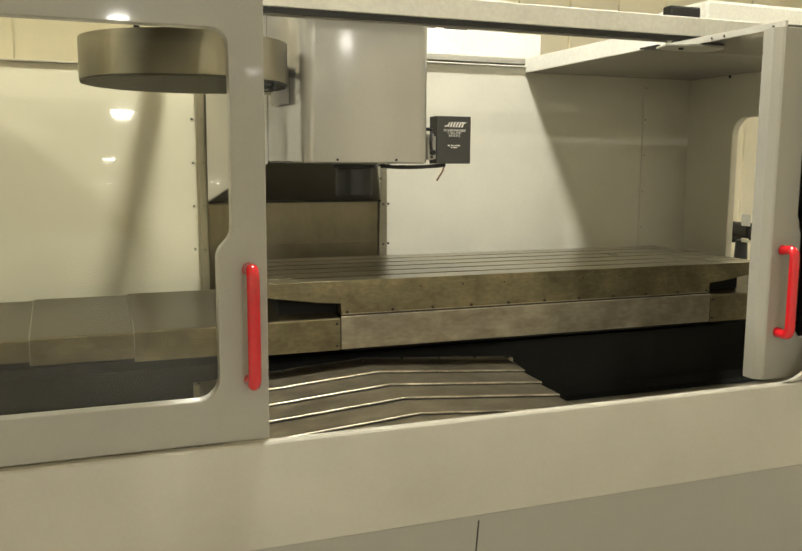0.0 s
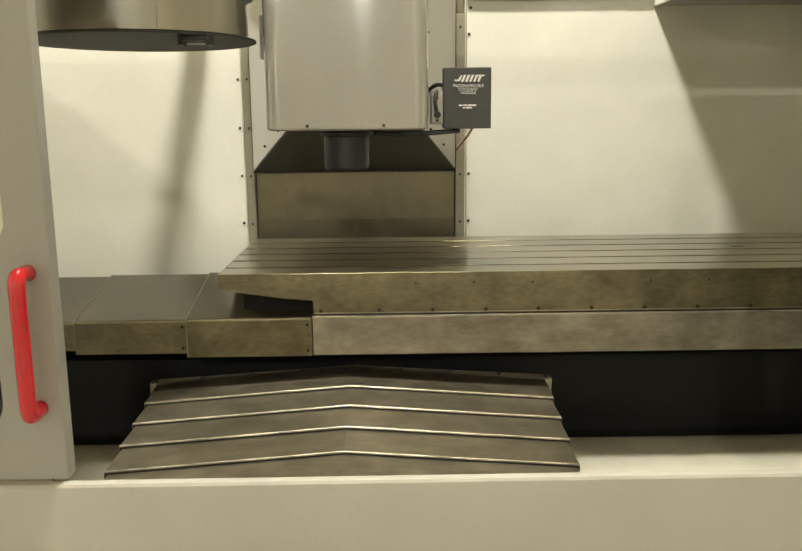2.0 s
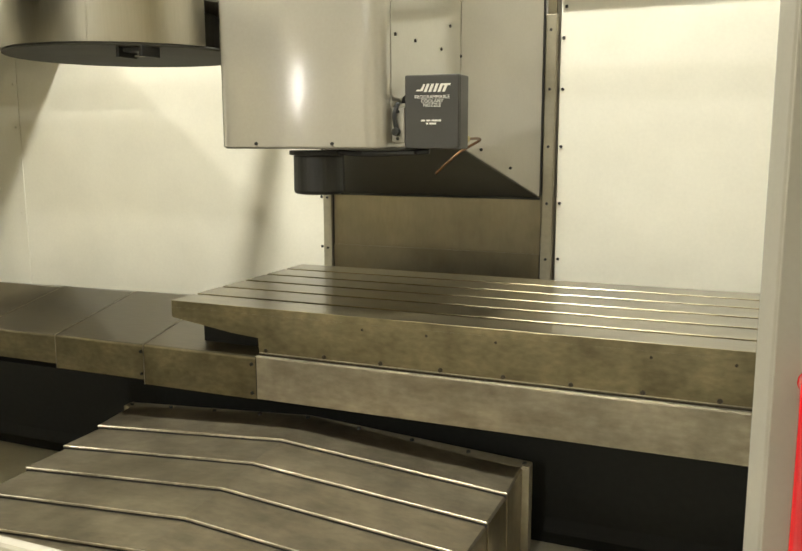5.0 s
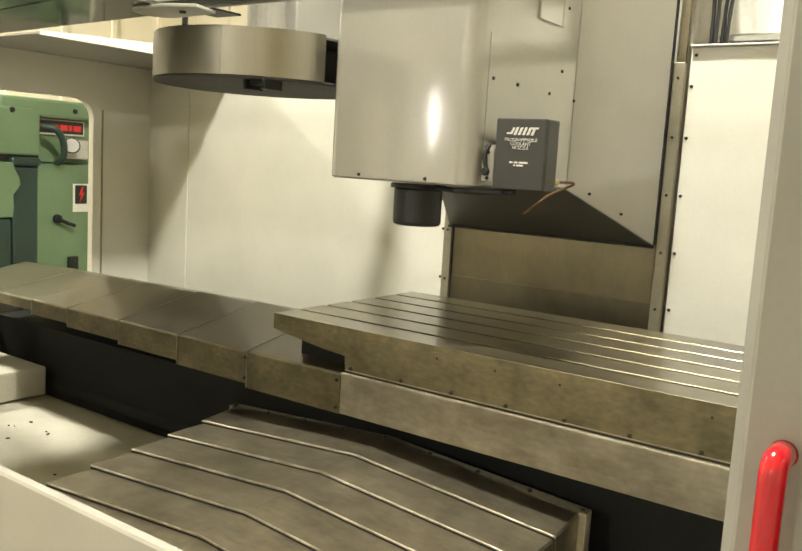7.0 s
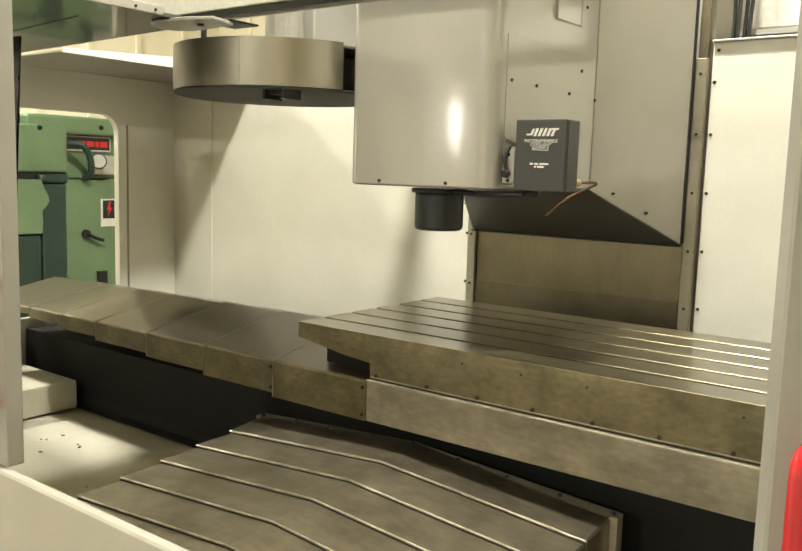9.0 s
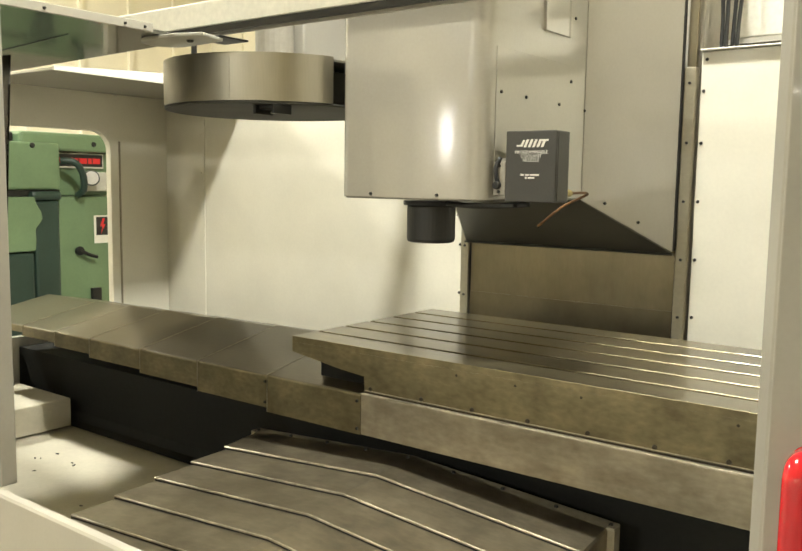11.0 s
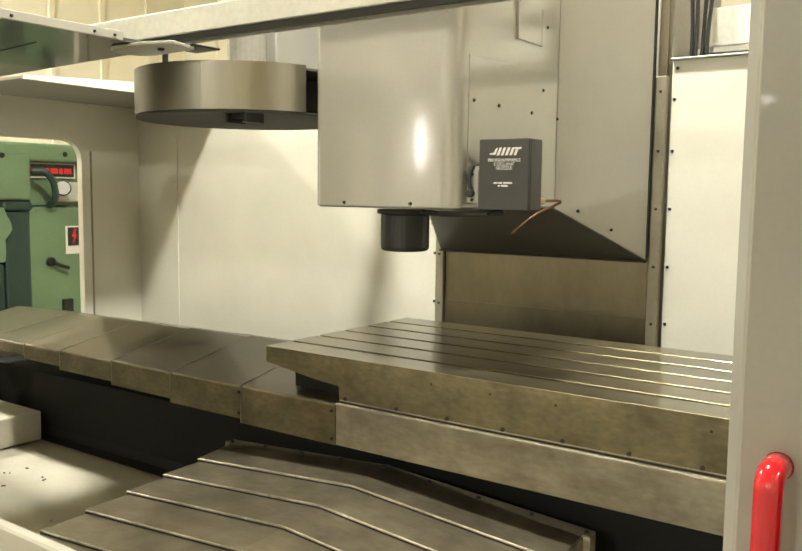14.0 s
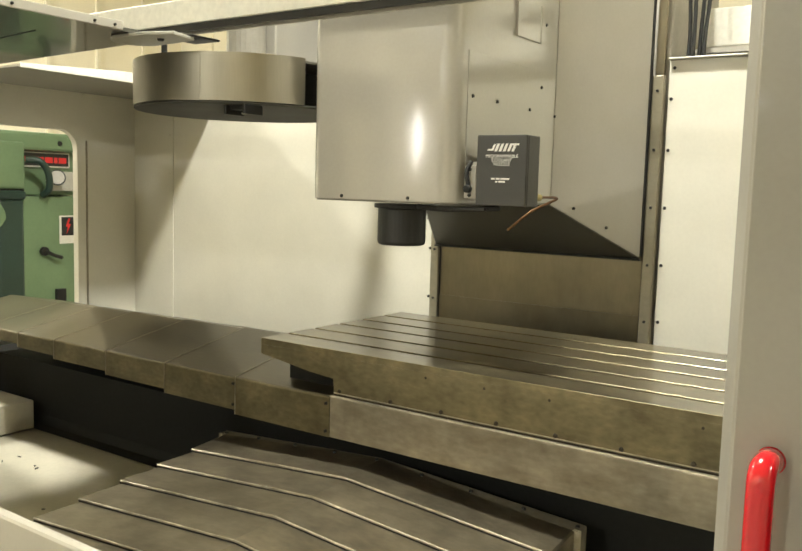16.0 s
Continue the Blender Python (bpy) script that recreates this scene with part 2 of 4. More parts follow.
def rounded(x0, x1, z0, z1, r, seg=6):
    """A rectangle with round corners."""
    pts = []
    for cx, cz, a0 in ((x1 - r, z1 - r, 0), (x0 + r, z1 - r, 90), (x0 + r, z0 + r, 180), (x1 - r, z0 + r, 270)):
        for k in range(seg + 1):
            a = radians(a0 + 90 * k / seg)
            pts.append((cx + r * math.cos(a), cz + r * math.sin(a)))
    return pts


def pierced(outer, hole, axis, a, b):
    """A plate with an outline and one hole through it, both with their corners listed the same way round."""
    bm = bmesh.new()
    k = "xyz".index(axis)

    def place(p, w):
        c = list(p)
        c.insert(k, w)
        return c
    loops = []
    for ring in (outer, hole):
        loops.append([[bm.verts.new(place(p, w)) for p in ring] for w in (a, b)])
    for face in (0, 1):
        o, h = loops[0][face], loops[1][face]
        edges = [bm.edges.new((q[i], q[(i + 1) % len(q)])) for q in (o, h) for i in range(len(q))]
        bmesh.ops.triangle_fill(bm, use_beauty=True, use_dissolve=False, edges=edges)
    for lo, hi in loops:
        n = len(lo)
        for i in range(n):
            bm.faces.new((lo[i], hi[i], hi[(i + 1) % n], lo[(i + 1) % n]))
    bmesh.ops.recalc_face_normals(bm, faces=bm.faces)
    return bm


_bolt_meshes = {}


def bolt(parent, at, facing, r=0.006, h=0.004, mat=None, name="bolt"):
    """A small button-head screw; its mesh is shared with all of its size."""
    key = (round(r, 4), round(h, 4), facing, (mat or BOLT).name)
    if key not in _bolt_meshes:
        turn = {"-y": pose(0, 0, 0, 90), "+x": pose(0, 0, 0, 0, 90), "-x": pose(0, 0, 0, 0, -90), "+z": pose(0, 0, 0), "-z": pose(0, 0, 0, 180)}[facing]
        bm = cylinder(r, h, turn, r2=r * 0.8, seg=12)
        me = bpy.data.meshes.new(name)
        bm.to_mesh(me)
        bm.free()
        me.materials.append(mat or BOLT)
        _bolt_meshes[key] = me
    ob = new(name, _bolt_meshes[key])
    ob.parent = parent
    ob.matrix_parent_inverse = Matrix.Translation(-parent.matrix_basis.translation) if parent.parent is None else Matrix()
    ob.matrix_basis = Matrix.Translation(at)
    return ob


# ---------------------------------------------------------------- the workshop round the machine
solid("floor", box(-8, 8, -43, 9, -0.12, 0.0), CONCRETE, "grey stained concrete workshop floor", "floor", "structure")
solid("ceiling", box(-8, 8, -43, 9, 5.0, 5.1), CREAM, "cream painted workshop ceiling", "ceiling", "structure")


def ribbed_wall(name, axis, at, a, b, thick):
    """A cream panelled wall with upright ribs on its inner side."""
    bm = bmesh.new()
    s = 1 if thick > 0 else -1
    if axis == "x":
        box(min(at, at + thick), max(at, at + thick), a, b, 0, 5.0, into=bm)
    else:
        box(a, b, min(at, at + thick), max(at, at + thick), 0, 5.0, into=bm)
    w = solid(name, bm, CREAM, "cream painted workshop wall with upright ribs", "wall", "structure")
    ribs = bmesh.new()
    k = a + 0.3
    while k < b:
        if axis == "x":
            box(min(at, at - s * 0.035), max(at, at - s * 0.035), k, k + 0.05, 0, 5.0, into=ribs)
        else:
            box(k, k + 0.05, min(at, at - s * 0.035), max(at, at - s * 0.035), 0, 5.0, into=ribs)
        k += 0.62
    r = part("wall_ribs", ribs, CREAM, w)
    return w


ribbed_wall("wall_west", "x", -7.0, -43, 9, -0.1)
ribbed_wall("wall_east", "x", 7.0, -43, 9, 0.1)
ribbed_wall("wall_north", "y", 7.5, -8, 8, 0.1)
ribbed_wall("wall_south", "y", -42.5, -8, 8, -0.1)

for lx, ly in [a[:2] for a in LAMP_AT] + FAR_LAMPS:
    fix = thing("ceiling_light", (lx, ly, LAMP_Z - 0.04), "square white fluorescent ceiling fixture, lit", "ceiling light", "workshop ceiling lights")
    hous = bmesh.new()
    box(lx - 0.24, lx + 0.24, ly - 0.24, ly + 0.24, LAMP_Z, LAMP_Z + 0.08, 0.01, into=hous)
    part("housing", hous, WHITE_BEAM, fix)
    part("diffuser", box(lx - 0.21, lx + 0.21, ly - 0.21, ly + 0.21, LAMP_Z - 0.02, LAMP_Z - 0.001), GLOW, fix, "glowing diffuser")
    part("hanger", box(lx - 0.02, lx + 0.02, ly - 0.02, ly + 0.02, LAMP_Z + 0.08, 5.0), WHITE_BEAM, fix)

# Unseen glowing pane, added to give the spindle head its tall highlight.
ww = thing("highlight_pane", (-6.98, -10.2, 2.0), "tall narrow glowing pane added for the highlight on the head", "window", "", "structure")
part("window_pane", box(-6.99, -6.975, -10.45, -9.95, 2.05, 2.85), GLOW, ww, "glowing pane")
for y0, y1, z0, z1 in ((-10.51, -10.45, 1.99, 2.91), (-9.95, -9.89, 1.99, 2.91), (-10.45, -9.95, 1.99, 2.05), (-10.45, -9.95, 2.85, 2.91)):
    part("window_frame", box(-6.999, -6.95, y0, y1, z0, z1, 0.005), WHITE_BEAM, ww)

# ---------------------------------------------------------------- the enclosure
YB = 3.18      # inner face of the back wall
XL, XR = -2.30, 2.20
ZW = 1.955     # top of the back wall

back = thing("wall_back", (0, YB, 0.4), "off-white painted sheet metal back wall of the machine enclosure", "wall", "", "structure")
part("panel", box(-2.33, -2.021, YB, YB + 0.03, 0.3, 1.98), PANEL, back)
part("panel", prism([(-2.019, 0.3), (-0.458, 0.3), (-0.458, 1.878), (-1.66, 1.878), (-1.66, 1.98), (-2.019, 1.98)], "y", YB, YB + 0.03), PANEL, back)
part("top_flange", box(-1.655, -0.458, YB - 0.012, YB + 0.03, 1.8785, 1.886, 0.002), GREY_BOX, back)
part("panel", box(0.436, 1.919, YB, YB + 0.03, 0.3, ZW), PANEL, back)
part("panel", box(1.921, 2.23, YB, YB + 0.03, 0.3, ZW), PANEL, back)
part("top_flange", box(0.436, 1.18, YB - 0.02, YB + 0.03, ZW + 0.001, ZW + 0.0065, 0.0015), WHITE_BEAM, back)
for z in (1.089, 1.281, 1.473, 1.663, 1.83):
    bolt(back, (0.446, YB, z), "-y", 0.0058)
    bolt(back, (-0.474, YB, z), "-y", 0.0058)
    bolt(back, (-2.028, YB, z + 0.08), "-y", 0.005, mat=EDGE)
    bolt(back, (1.912, YB, z + 0.05), "-y", 0.005)
bolt(back, (0.452, YB, 1.93), "-y", 0.0058)
part("seam_strip", box(-2.021, -2.0, YB - 0.004, YB - 0.0005, 0.5, 1.86), PANEL, back)
part("seam_strip", box(1.898, 1.919, YB - 0.004, YB - 0.0005, 0.5, 1.90), PANEL, back)


def side_wall(name, x, inward, y0, y1, hole):
    """A side wall of the enclosure with a rounded window opening in it."""
    t = 0.03
    w = thing(name, (x, (y0 + y1) / 2, 0.4), "off-white painted enclosure side wall with a rounded viewing opening", "wall", "", "structure")
    outer = [(y0, 0.3), (y1, 0.3), (y1, 1.98), (y0, 1.98)]
    part("panel", pierced(outer, rounded(*hole, 0.09), "x", min(x, x - inward * t), max(x, x - inward * t)), PANEL, w)
    a = min(x + inward * 0.001, x + inward * 0.007)
    rim = pierced(rounded(hole[0] - 0.05, hole[1] + 0.05, hole[2] - 0.05, hole[3] + 0.05, 0.12), rounded(*hole, 0.09), "x", a, a + 0.006)
    part("opening_rim", rim, PANEL, w)
    return w


wl = side_wall("wall_left", XL, 1, 1.36, YB - 0.001, (1.75, 2.84, 0.80, 1.745))
wr = side_wall("wall_right", XR, -1, 1.36, YB - 0.001, (1.75, 2.83, 0.78, 1.715))
part("trim_bar", box(XL + 0.001, XL + 0.010, 2.885, 2.894, 0.85, 1.70), STRIP, wl)
for y, z in ((2.877, 1.925), (2.3, 1.925)):
    bolt(wl, (XL, y, z), "+x", 0.008, 0.006, EDGE)
    bolt(wr, (XR, y, z), "-x", 0.008, 0.006, BOLT)


def rear_roof(name, x0, x1, edge, low, front_rise):
    """A rear roof panel; its folded edge stands front_rise high at the front and taller at the back."""
    r = thing(name, ((x0 + x1) / 2, 2.6, 1.94), "off-white enclosure roof panel with a folded edge", "roof panel", "", "structure")
    y0, y1 = 2.19 if front_rise < 0.05 else 2.06, YB - 0.002
    part("sheet", prism([(y0, low + front_rise - 0.012), (y1, low + 0.055), (y1, low + 0.065), (y0, low + front_rise - 0.004)], "x", x0, x1), PANEL, r)
    # thin darker sheet below the off-white one, carrying its shade as colour
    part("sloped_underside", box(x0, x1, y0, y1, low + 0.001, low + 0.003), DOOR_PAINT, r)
    part("folded_edge", prism([(y0, low), (y1, low), (y1, low + 0.07), (y0, low + front_rise)], "x", edge - 0.006, edge + 0.006, 0.0015), WHITE_BEAM, r)
    return r


rear_roof("roof_right", 1.187, XR - 0.002, 1.18, 1.93, 0.07)
rear_roof("roof_left", XL + 0.002, -1.697, -1.69, 1.925, 0.016)

pan = thing("chip_pan", (0, 1.8, 0.45), "pale painted chip pan floor with scattered metal chips", "chip pan", "", "structure")
part("pan_floor", prism([(1.346, 0.47), (2.42, 0.47), (2.42, 0.49), (1.346, 0.50)], "x", XL + 0.001, XR - 0.001), PAN, pan)
# Rear floor near-black: the shade below the table is in its colour.
part("rear_floor", box(XL + 0.001, XR - 0.001, 2.422, YB - 0.002, 0.44, 0.46), DARK, pan)
part("ledge", box(XL + 0.001, -1.78, 1.40, 2.28, 0.501, 0.618, 0.005), PAN, pan)

# front apron under the doors
ap = thing("front_apron", (0, 1.29, 0.0), "beige-grey painted front apron below the machine doors", "apron", "", "structure")
apron = part("apron_sheet", prism([(1.262, 0.556), (1.3135, 0.7905), (1.3155, 0.797), (1.320, 0.8018), (1.326, 0.803), (1.338, 0.803), (1.338, 0.46), (1.333, 0.46), (1.333, 0.79), (1.325, 0.786), (1.275, 0.552)], "x", -2.4, 2.4), APRON, ap)
for f in apron.data.polygons:
    f.use_smooth = abs(f.normal.x) < 0.5
apron.data.set_sharp_from_angle(angle=radians(18))
# Darker paint than the apron puts the downward face's shade into the colour.
part("lower_sheet", prism([(1.2615, 0.5555), (1.275, 0.5515), (1.36, 0.02), (1.34, 0.02)], "x", -2.4, 2.4), DOOR_PAINT, ap)
part("sheet_joint", prism([(1.2625, 0.54), (1.272, 0.54), (1.29, 0.44), (1.278, 0.44)], "x", 0.012, 0.016), BOLT, ap)
part("toe_kick", box(-2.35, 2.35, 1.365, 1.40, 0.0, 0.10), DARK, ap)
solid("front_post_left", box(-2.36, -1.86, 1.37, 1.40, 0.803, 1.99, 0.004), DOOR_PAINT, "warm grey painted front panel beside the sliding door", "panel", "structure")
fillet = [(1.09 + 0.15 * math.sin(radians(a)), 0.957 - 0.15 * math.cos(radians(a))) for a in range(0, 91, 10)]
fixed = prism([(2.38, 0.8065)] + fillet + [(1.24, 1.99), (2.38, 1.99)], "y", 1.318, 1.334, 0.004)
solid("front_post_right", fixed, APRON, "beige-grey fixed front panel with a rounded inner corner", "panel", "structure")


# sliding doors
def sliding_door(name, edge, far, label, front=1.335, stile=0.082, top_z=1.935, bottom=0.806):
    """A framed sliding door. edge: its meeting edge; far: its other end. It carries a window, a handle and a roof panel."""
    s = 1 if edge > far else -1        # the way from the window to the meeting edge
    y0, y1 = front, front + 0.04
    d = thing(name, ((edge + far) / 2, front + 0.015, 0.81), label, "door", "machine doors", "structure")
    outer = [(far, bottom), (edge, bottom), (edge, top_z), (far, top_z)]
    up, low = edge - s * stile, edge - s * 0.118
    w0 = far + s * 0.12
    hole = []
    for cx, cz, a0, r in ((low - s * 0.05, 0.965, 270, 0.05), (0, 0, 0, 0), (up - s * 0.04, 1.742, 0, 0.04), (w0 + s * 0.05, 1.732, 90, 0.05), (w0 + s * 0.05, 0.965, 180, 0.05)):
        if r == 0:
            hole += [(low, 1.262), (low + s * 0.008, 1.28), (up - s * 0.008, 1.302), (up, 1.32)]
            continue
        for k in range(7):
            a = radians(a0 + 15 * k)
            hole.append((cx + s * r * math.cos(a), cz + r * math.sin(a)))
    frame_ob = part("door_frame", pierced(outer, hole, "y", y0, y1), DOOR_PAINT, d)
    bv = frame_ob.modifiers.new("soft_edges", "BEVEL")
    bv.width, bv.segments, bv.limit_method = 0.016, 5, "ANGLE"
    bv.harden_normals = False
    for f in frame_ob.data.polygons:
        f.use_smooth = True
    frame_ob.data.set_sharp_from_angle(angle=radians(35))
    if s < 0:
        bevelled = [(edge + 0.012, y0 + 0.002), (edge + 0.001, y0 + 0.0015), (edge - 0.003, y0 + 0.004), (edge - 0.019, y0 + 0.027), (edge - 0.019, y0 + 0.07), (edge - 0.014, y0 + 0.07), (edge - 0.001, y0 + 0.03), (edge + 0.012, y0 + 0.03)]
        part("edge_fold", prism(bevelled, "z", bottom, top_z, 0.001), DOOR_PAINT, d, "bevelled folded edge")
    x0, x1 = sorted((w0 - s * 0.02, edge - s * 0.072))
    pane = part("window_pane", prism([(y1 + 0.001, 0.86), (y1 + 0.006, 0.86), (y1 + 0.058, 1.80), (y1 + 0.053, 1.80)], "x", x0, x1), PANE, d, "clear scratched polycarbonate pane")
    pane.visible_shadow = False
    hx = edge - s * 0.044
    yb = y0 - 0.052
    hi, lo = (1.228, 0.957) if s > 0 else (1.212, 0.946)
    grip = arc([(hx, y0, hi), (hx, yb + 0.018, hi + 0.002), (hx, yb + 0.004, hi - 0.005), (hx, yb, hi - 0.028), (hx, yb, (hi + lo) / 2), (hx, yb, lo + 0.028), (hx, yb + 0.004, lo + 0.005), (hx, yb + 0.018, lo - 0.002), (hx, y0, lo)], 5)
    h = part("handle", tube(grip, 0.0155, 16), RED, d, "glossy red plastic pull handle", smooth=True)
    for z in (hi, lo):
        part("handle_foot", cylinder(0.0165, 0.003, pose(hx, y0, z, 90), seg=20, bevel=0.002), RED, h)
    # the panel over the door
    e2 = edge - s * 0.055
    a, b = sorted((e2, far))
    drop = 0.035
    panel = [(e2, y1 + 0.002), (far, y1 + 0.002), (far, 2.05 if s > 0 else 2.03), (e2, 1.955 if s > 0 else 2.03)]
    top = part("top_panel", prism(panel, "z", 1.940 - drop, 1.950 - drop), OVERHEAD, d, "dark glossy overhead panel")
    part("panel_crease", prism([(far, 1.826), (far, 1.830), (e2 - s * 0.21, 1.702), (e2 - s * 0.21, 1.70)], "z", 1.9385 - drop, 1.9398 - drop), BOLT, top)
    a, b = sorted((e2 + s * 0.004, e2 + s * 0.016))
    strip = part("panel_edge_strip", box(a, b, y1 + 0.002, 1.807 if s > 0 else 2.0, 1.939 - drop, 1.962 - drop, 0.002), HEAD_PAINT, d)
    for y in (1.5, 1.72, 1.78):
        bolt(strip, (b if s > 0 else a, y, 1.949 - drop), "+x" if s > 0 else "-x", 0.004)
    # rounded tongue that carries the panel on the track
    tongue = []
    for k in range(9):
        ang = radians(100 + 20 * k)
        tongue.append((e2 - s * 0.055 + s * 0.07 * math.cos(ang), 1.905 + 0.07 * math.sin(ang)))
    tongue += [(e2 + s * 0.06, 1.838), (e2 + s * 0.14, 1.87), (e2 + s * 0.11, 1.963)]
    br = part("roller_bracket", prism(tongue, "z", 1.929 - drop, 1.938 - drop, 0.002), PIPE_GREY, d, "pale grey rounded bracket")
    bolt(br, (e2 + s * 0.05, 1.90, 1.929 - drop), "-z", 0.010, 0.006)
    part("roller_stem", box(min(e2 + s * 0.02, e2 + s * 0.12), max(e2 + s * 0.02, e2 + s * 0.12), 1.945, 2.048, 1.9385 - drop, 1.944 - drop, 0.002), BOLT, d)
    return d


sliding_door("door_1", -0.527, -1.85, "warm grey sliding machine door with clear window, pushed open")
sliding_door("door_2", 1.097, 2.02, "warm grey sliding machine door with clear window, pushed open", 1.41, 0.10, 1.90, 0.79)

track = thing("door_track", (0.3, 2.07, 1.96), "white overhead door track with a dark channel beneath", "track", "", "structure")
part("beam", box(-1.8, 2.1, 2.045, 2.085, 1.965, 2.035, 0.003), WHITE_BEAM, track)
part("channel", box(-1.8, 2.1, 2.052, 2.06, 1.945, 1.964), BOLT, track)
part("channel", box(-1.8, 2.1, 2.074, 2.082, 1.94, 1.964), GREY_BOX, track)
# Black strip stands in for the shade inside the track.
part("track_shadow_gap", box(-1.8, 2.1, 2.061, 2.073, 1.958, 1.9645), RUBBER, track)

# white beam, cable and louvres behind the back wall
rb = thing("rear_beam", (0.9, 3.45, 2.0), "white horizontal beam behind the enclosure", "beam", "", "structure")
part("beam_face", box(0.46, 1.4, 3.42, 3.46, 2.03, 2.16, 0.004), WHITE_BEAM, rb)
part("beam_sill", box(0.46, 1.4, 3.27, 3.415, 1.985, 2.0), GREY_BOX, rb)
part("beam_back", box(0.46, 1.4, 3.416, 3.43, 1.90, 2.029), GREY_BOX, rb)
lv = thing("louvred_box", (1.05, 3.8, 2.15), "white electrical box with louvred vents behind the machine", "electrical box")
part("case", box(0.75, 1.45, 3.9, 4.3, 0.0, 2.42, 0.01), WHITE_BEAM, lv)
for i in range(2):
    for k in range(5):
        part("louvre", box(0.84 + 0.2 * i, 0.98 + 0.2 * i, 3.885, 3.899, 2.20 + 0.03 * k, 2.215 + 0.03 * k), BOLT, lv)

# ---------------------------------------------------------------- column and its sheet
col = thing("machine_column", (0, 3.2, 0.4), "machine column clad in stained steel sheet", "column")
part("column_body", box(-0.44, 0.43, 3.20, 3.75, 0.3, 2.7, 0.01), GREY_BOX, col)
part("way_sheet", box(-0.413, 0.386, 3.165, 3.175, 0.8, 1.62), COLUMN_STEEL, col, "stained steel sheet")
part("lower_sheet", box(-0.4125, 0.3855, 3.1605, 3.1645, 0.8, 1.104, 0.0006), LOW_STEEL, col)
for x0, x1 in ((-0.452, -0.416), (0.390, 0.428)):
    st = part("edge_strip", box(x0, x1, 3.150, 3.176, 0.8, 1.905, 0.003), GALVANISED, col)
    for z in (1.089, 1.281, 1.473, 1.663, 1.855):
        bolt(st, ((x0 + x1) / 2, 3.150, z), "-y", 0.005)
part("upper_strip", box(0.394, 0.424, 3.164, 3.177, 1.907, 2.6, 0.002), COLUMN_STEEL, col)
part("way_gap", box(0.3865, 0.3895, 3.16, 3.176, 0.8, 1.9), RUBBER, col)
part("way_gap", box(-0.4155, -0.4135, 3.16, 3.176, 0.8, 1.9), RUBBER, col)

# ---------------------------------------------------------------- spindle head
ZH = 1.492
head = thing("spindle_head", (0, 2.5, ZH), "light grey painted spindle head hanging on the column", "spindle head")


def head_outline(x0, x1, y0, y1, r):
    pts = []
    for cx, cy, a0 in ((x0 + r, y0 + r, 180), (x1 - r, y0 + r, 270)):
        for k in range(9):
            a = radians(a0 + 90 * k / 8)
            pts.append((cx + r * math.cos(a), cy + r * math.sin(a)))
    return pts + [(x1, y1), (x0, y1)]


bm = bmesh.new()
out = head_outline(-0.228, 0.236, 2.160, 2.76, 0.045)
prism(out, "z", ZH + 0.002, 2.42, into=bm)
cover = part("front_cover", bm, HEAD_PAINT, head)
bv = cover.modifiers.new("soft", "BEVEL")
bv.width, bv.segments, bv.limit_method, bv.angle_limit = 0.003, 2, "ANGLE", radians(40)
for f in cover.data.polygons:
    f.use_smooth = abs(f.normal.z) < 0.5
cover.data.set_sharp_from_angle(angle=radians(30))
# Bottom plate darker than the cover: its shade is put into the colour.
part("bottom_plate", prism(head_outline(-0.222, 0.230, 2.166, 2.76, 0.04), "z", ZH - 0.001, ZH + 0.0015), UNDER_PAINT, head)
for x in (-0.108, 0.108):
    bolt(head, (x, 2.160, ZH + 0.012), "-y", 0.0048, 0.004)
# side plates on the right of the head
sp = part("side_plate", box(0.2362, 0.2382, 2.222, 2.645, 1.53, 1.875, 0.0008), HEAD_PAINT, head)
for y, z in ((2.245, 1.765), (2.375, 1.763), (2.567, 1.76), (2.638, 1.83)):
    bolt(sp, (0.2382, y, z), "+x", 0.0048)
part("bent_flap", prism([(0.2362, 2.466), (0.2445, 2.466), (0.2455, 2.60), (0.241, 2.622), (0.2362, 2.624)], "z", 1.95, 2.052, 0.0006), HEAD_PAINT, head, "small bent sheet flap")
for y, z in ((2.238, 2.02), (2.658, 2.01), (2.74, 1.756)):
    bolt(head, (0.236, y, z), "+x", 0.0048)

lb = part("side_bracket", box(-0.262, -0.2285, 2.36, 2.52, 1.70, 1.83, 0.003), WING_PAINT, head)
bolt(lb, (-0.246, 2.36, 1.80), "-y", 0.006)
part("air_cylinder", cylinder(0.022, 0.16, pose(-0.256, 2.60, 1.75), seg=20, bevel=0.003), WHITE_BEAM, head, "white air cylinder")

# flared wings that run back to the column
def wing(sx, x0, x1):
    bm = bmesh.new()
    a = [(x0, 2.74, ZH), (x1, 3.130, 1.322), (x1, 3.130, 2.42), (x0, 2.74, 2.42)]
    b = [(x - sx * 0.006, y + 0.004, z) for x, y, z in a]
    va, vb = [bm.verts.new(p) for p in a], [bm.verts.new(p) for p in b]
    bm.faces.new(va)
    bm.faces.new(vb[::-1])
    for i in range(4):
        bm.faces.new((va[i], vb[i], vb[(i + 1) % 4], va[(i + 1) % 4]))
    w = part("wing", bm, WING_PAINT, head)
    for u in (0.25, 0.62):
        bolt(w, (x0 + (x1 - x0) * u, 2.74 + 0.372 * u - 0.004, ZH + (1.33 - ZH) * u + 0.03), "-y", 0.005, 0.006)
    return w


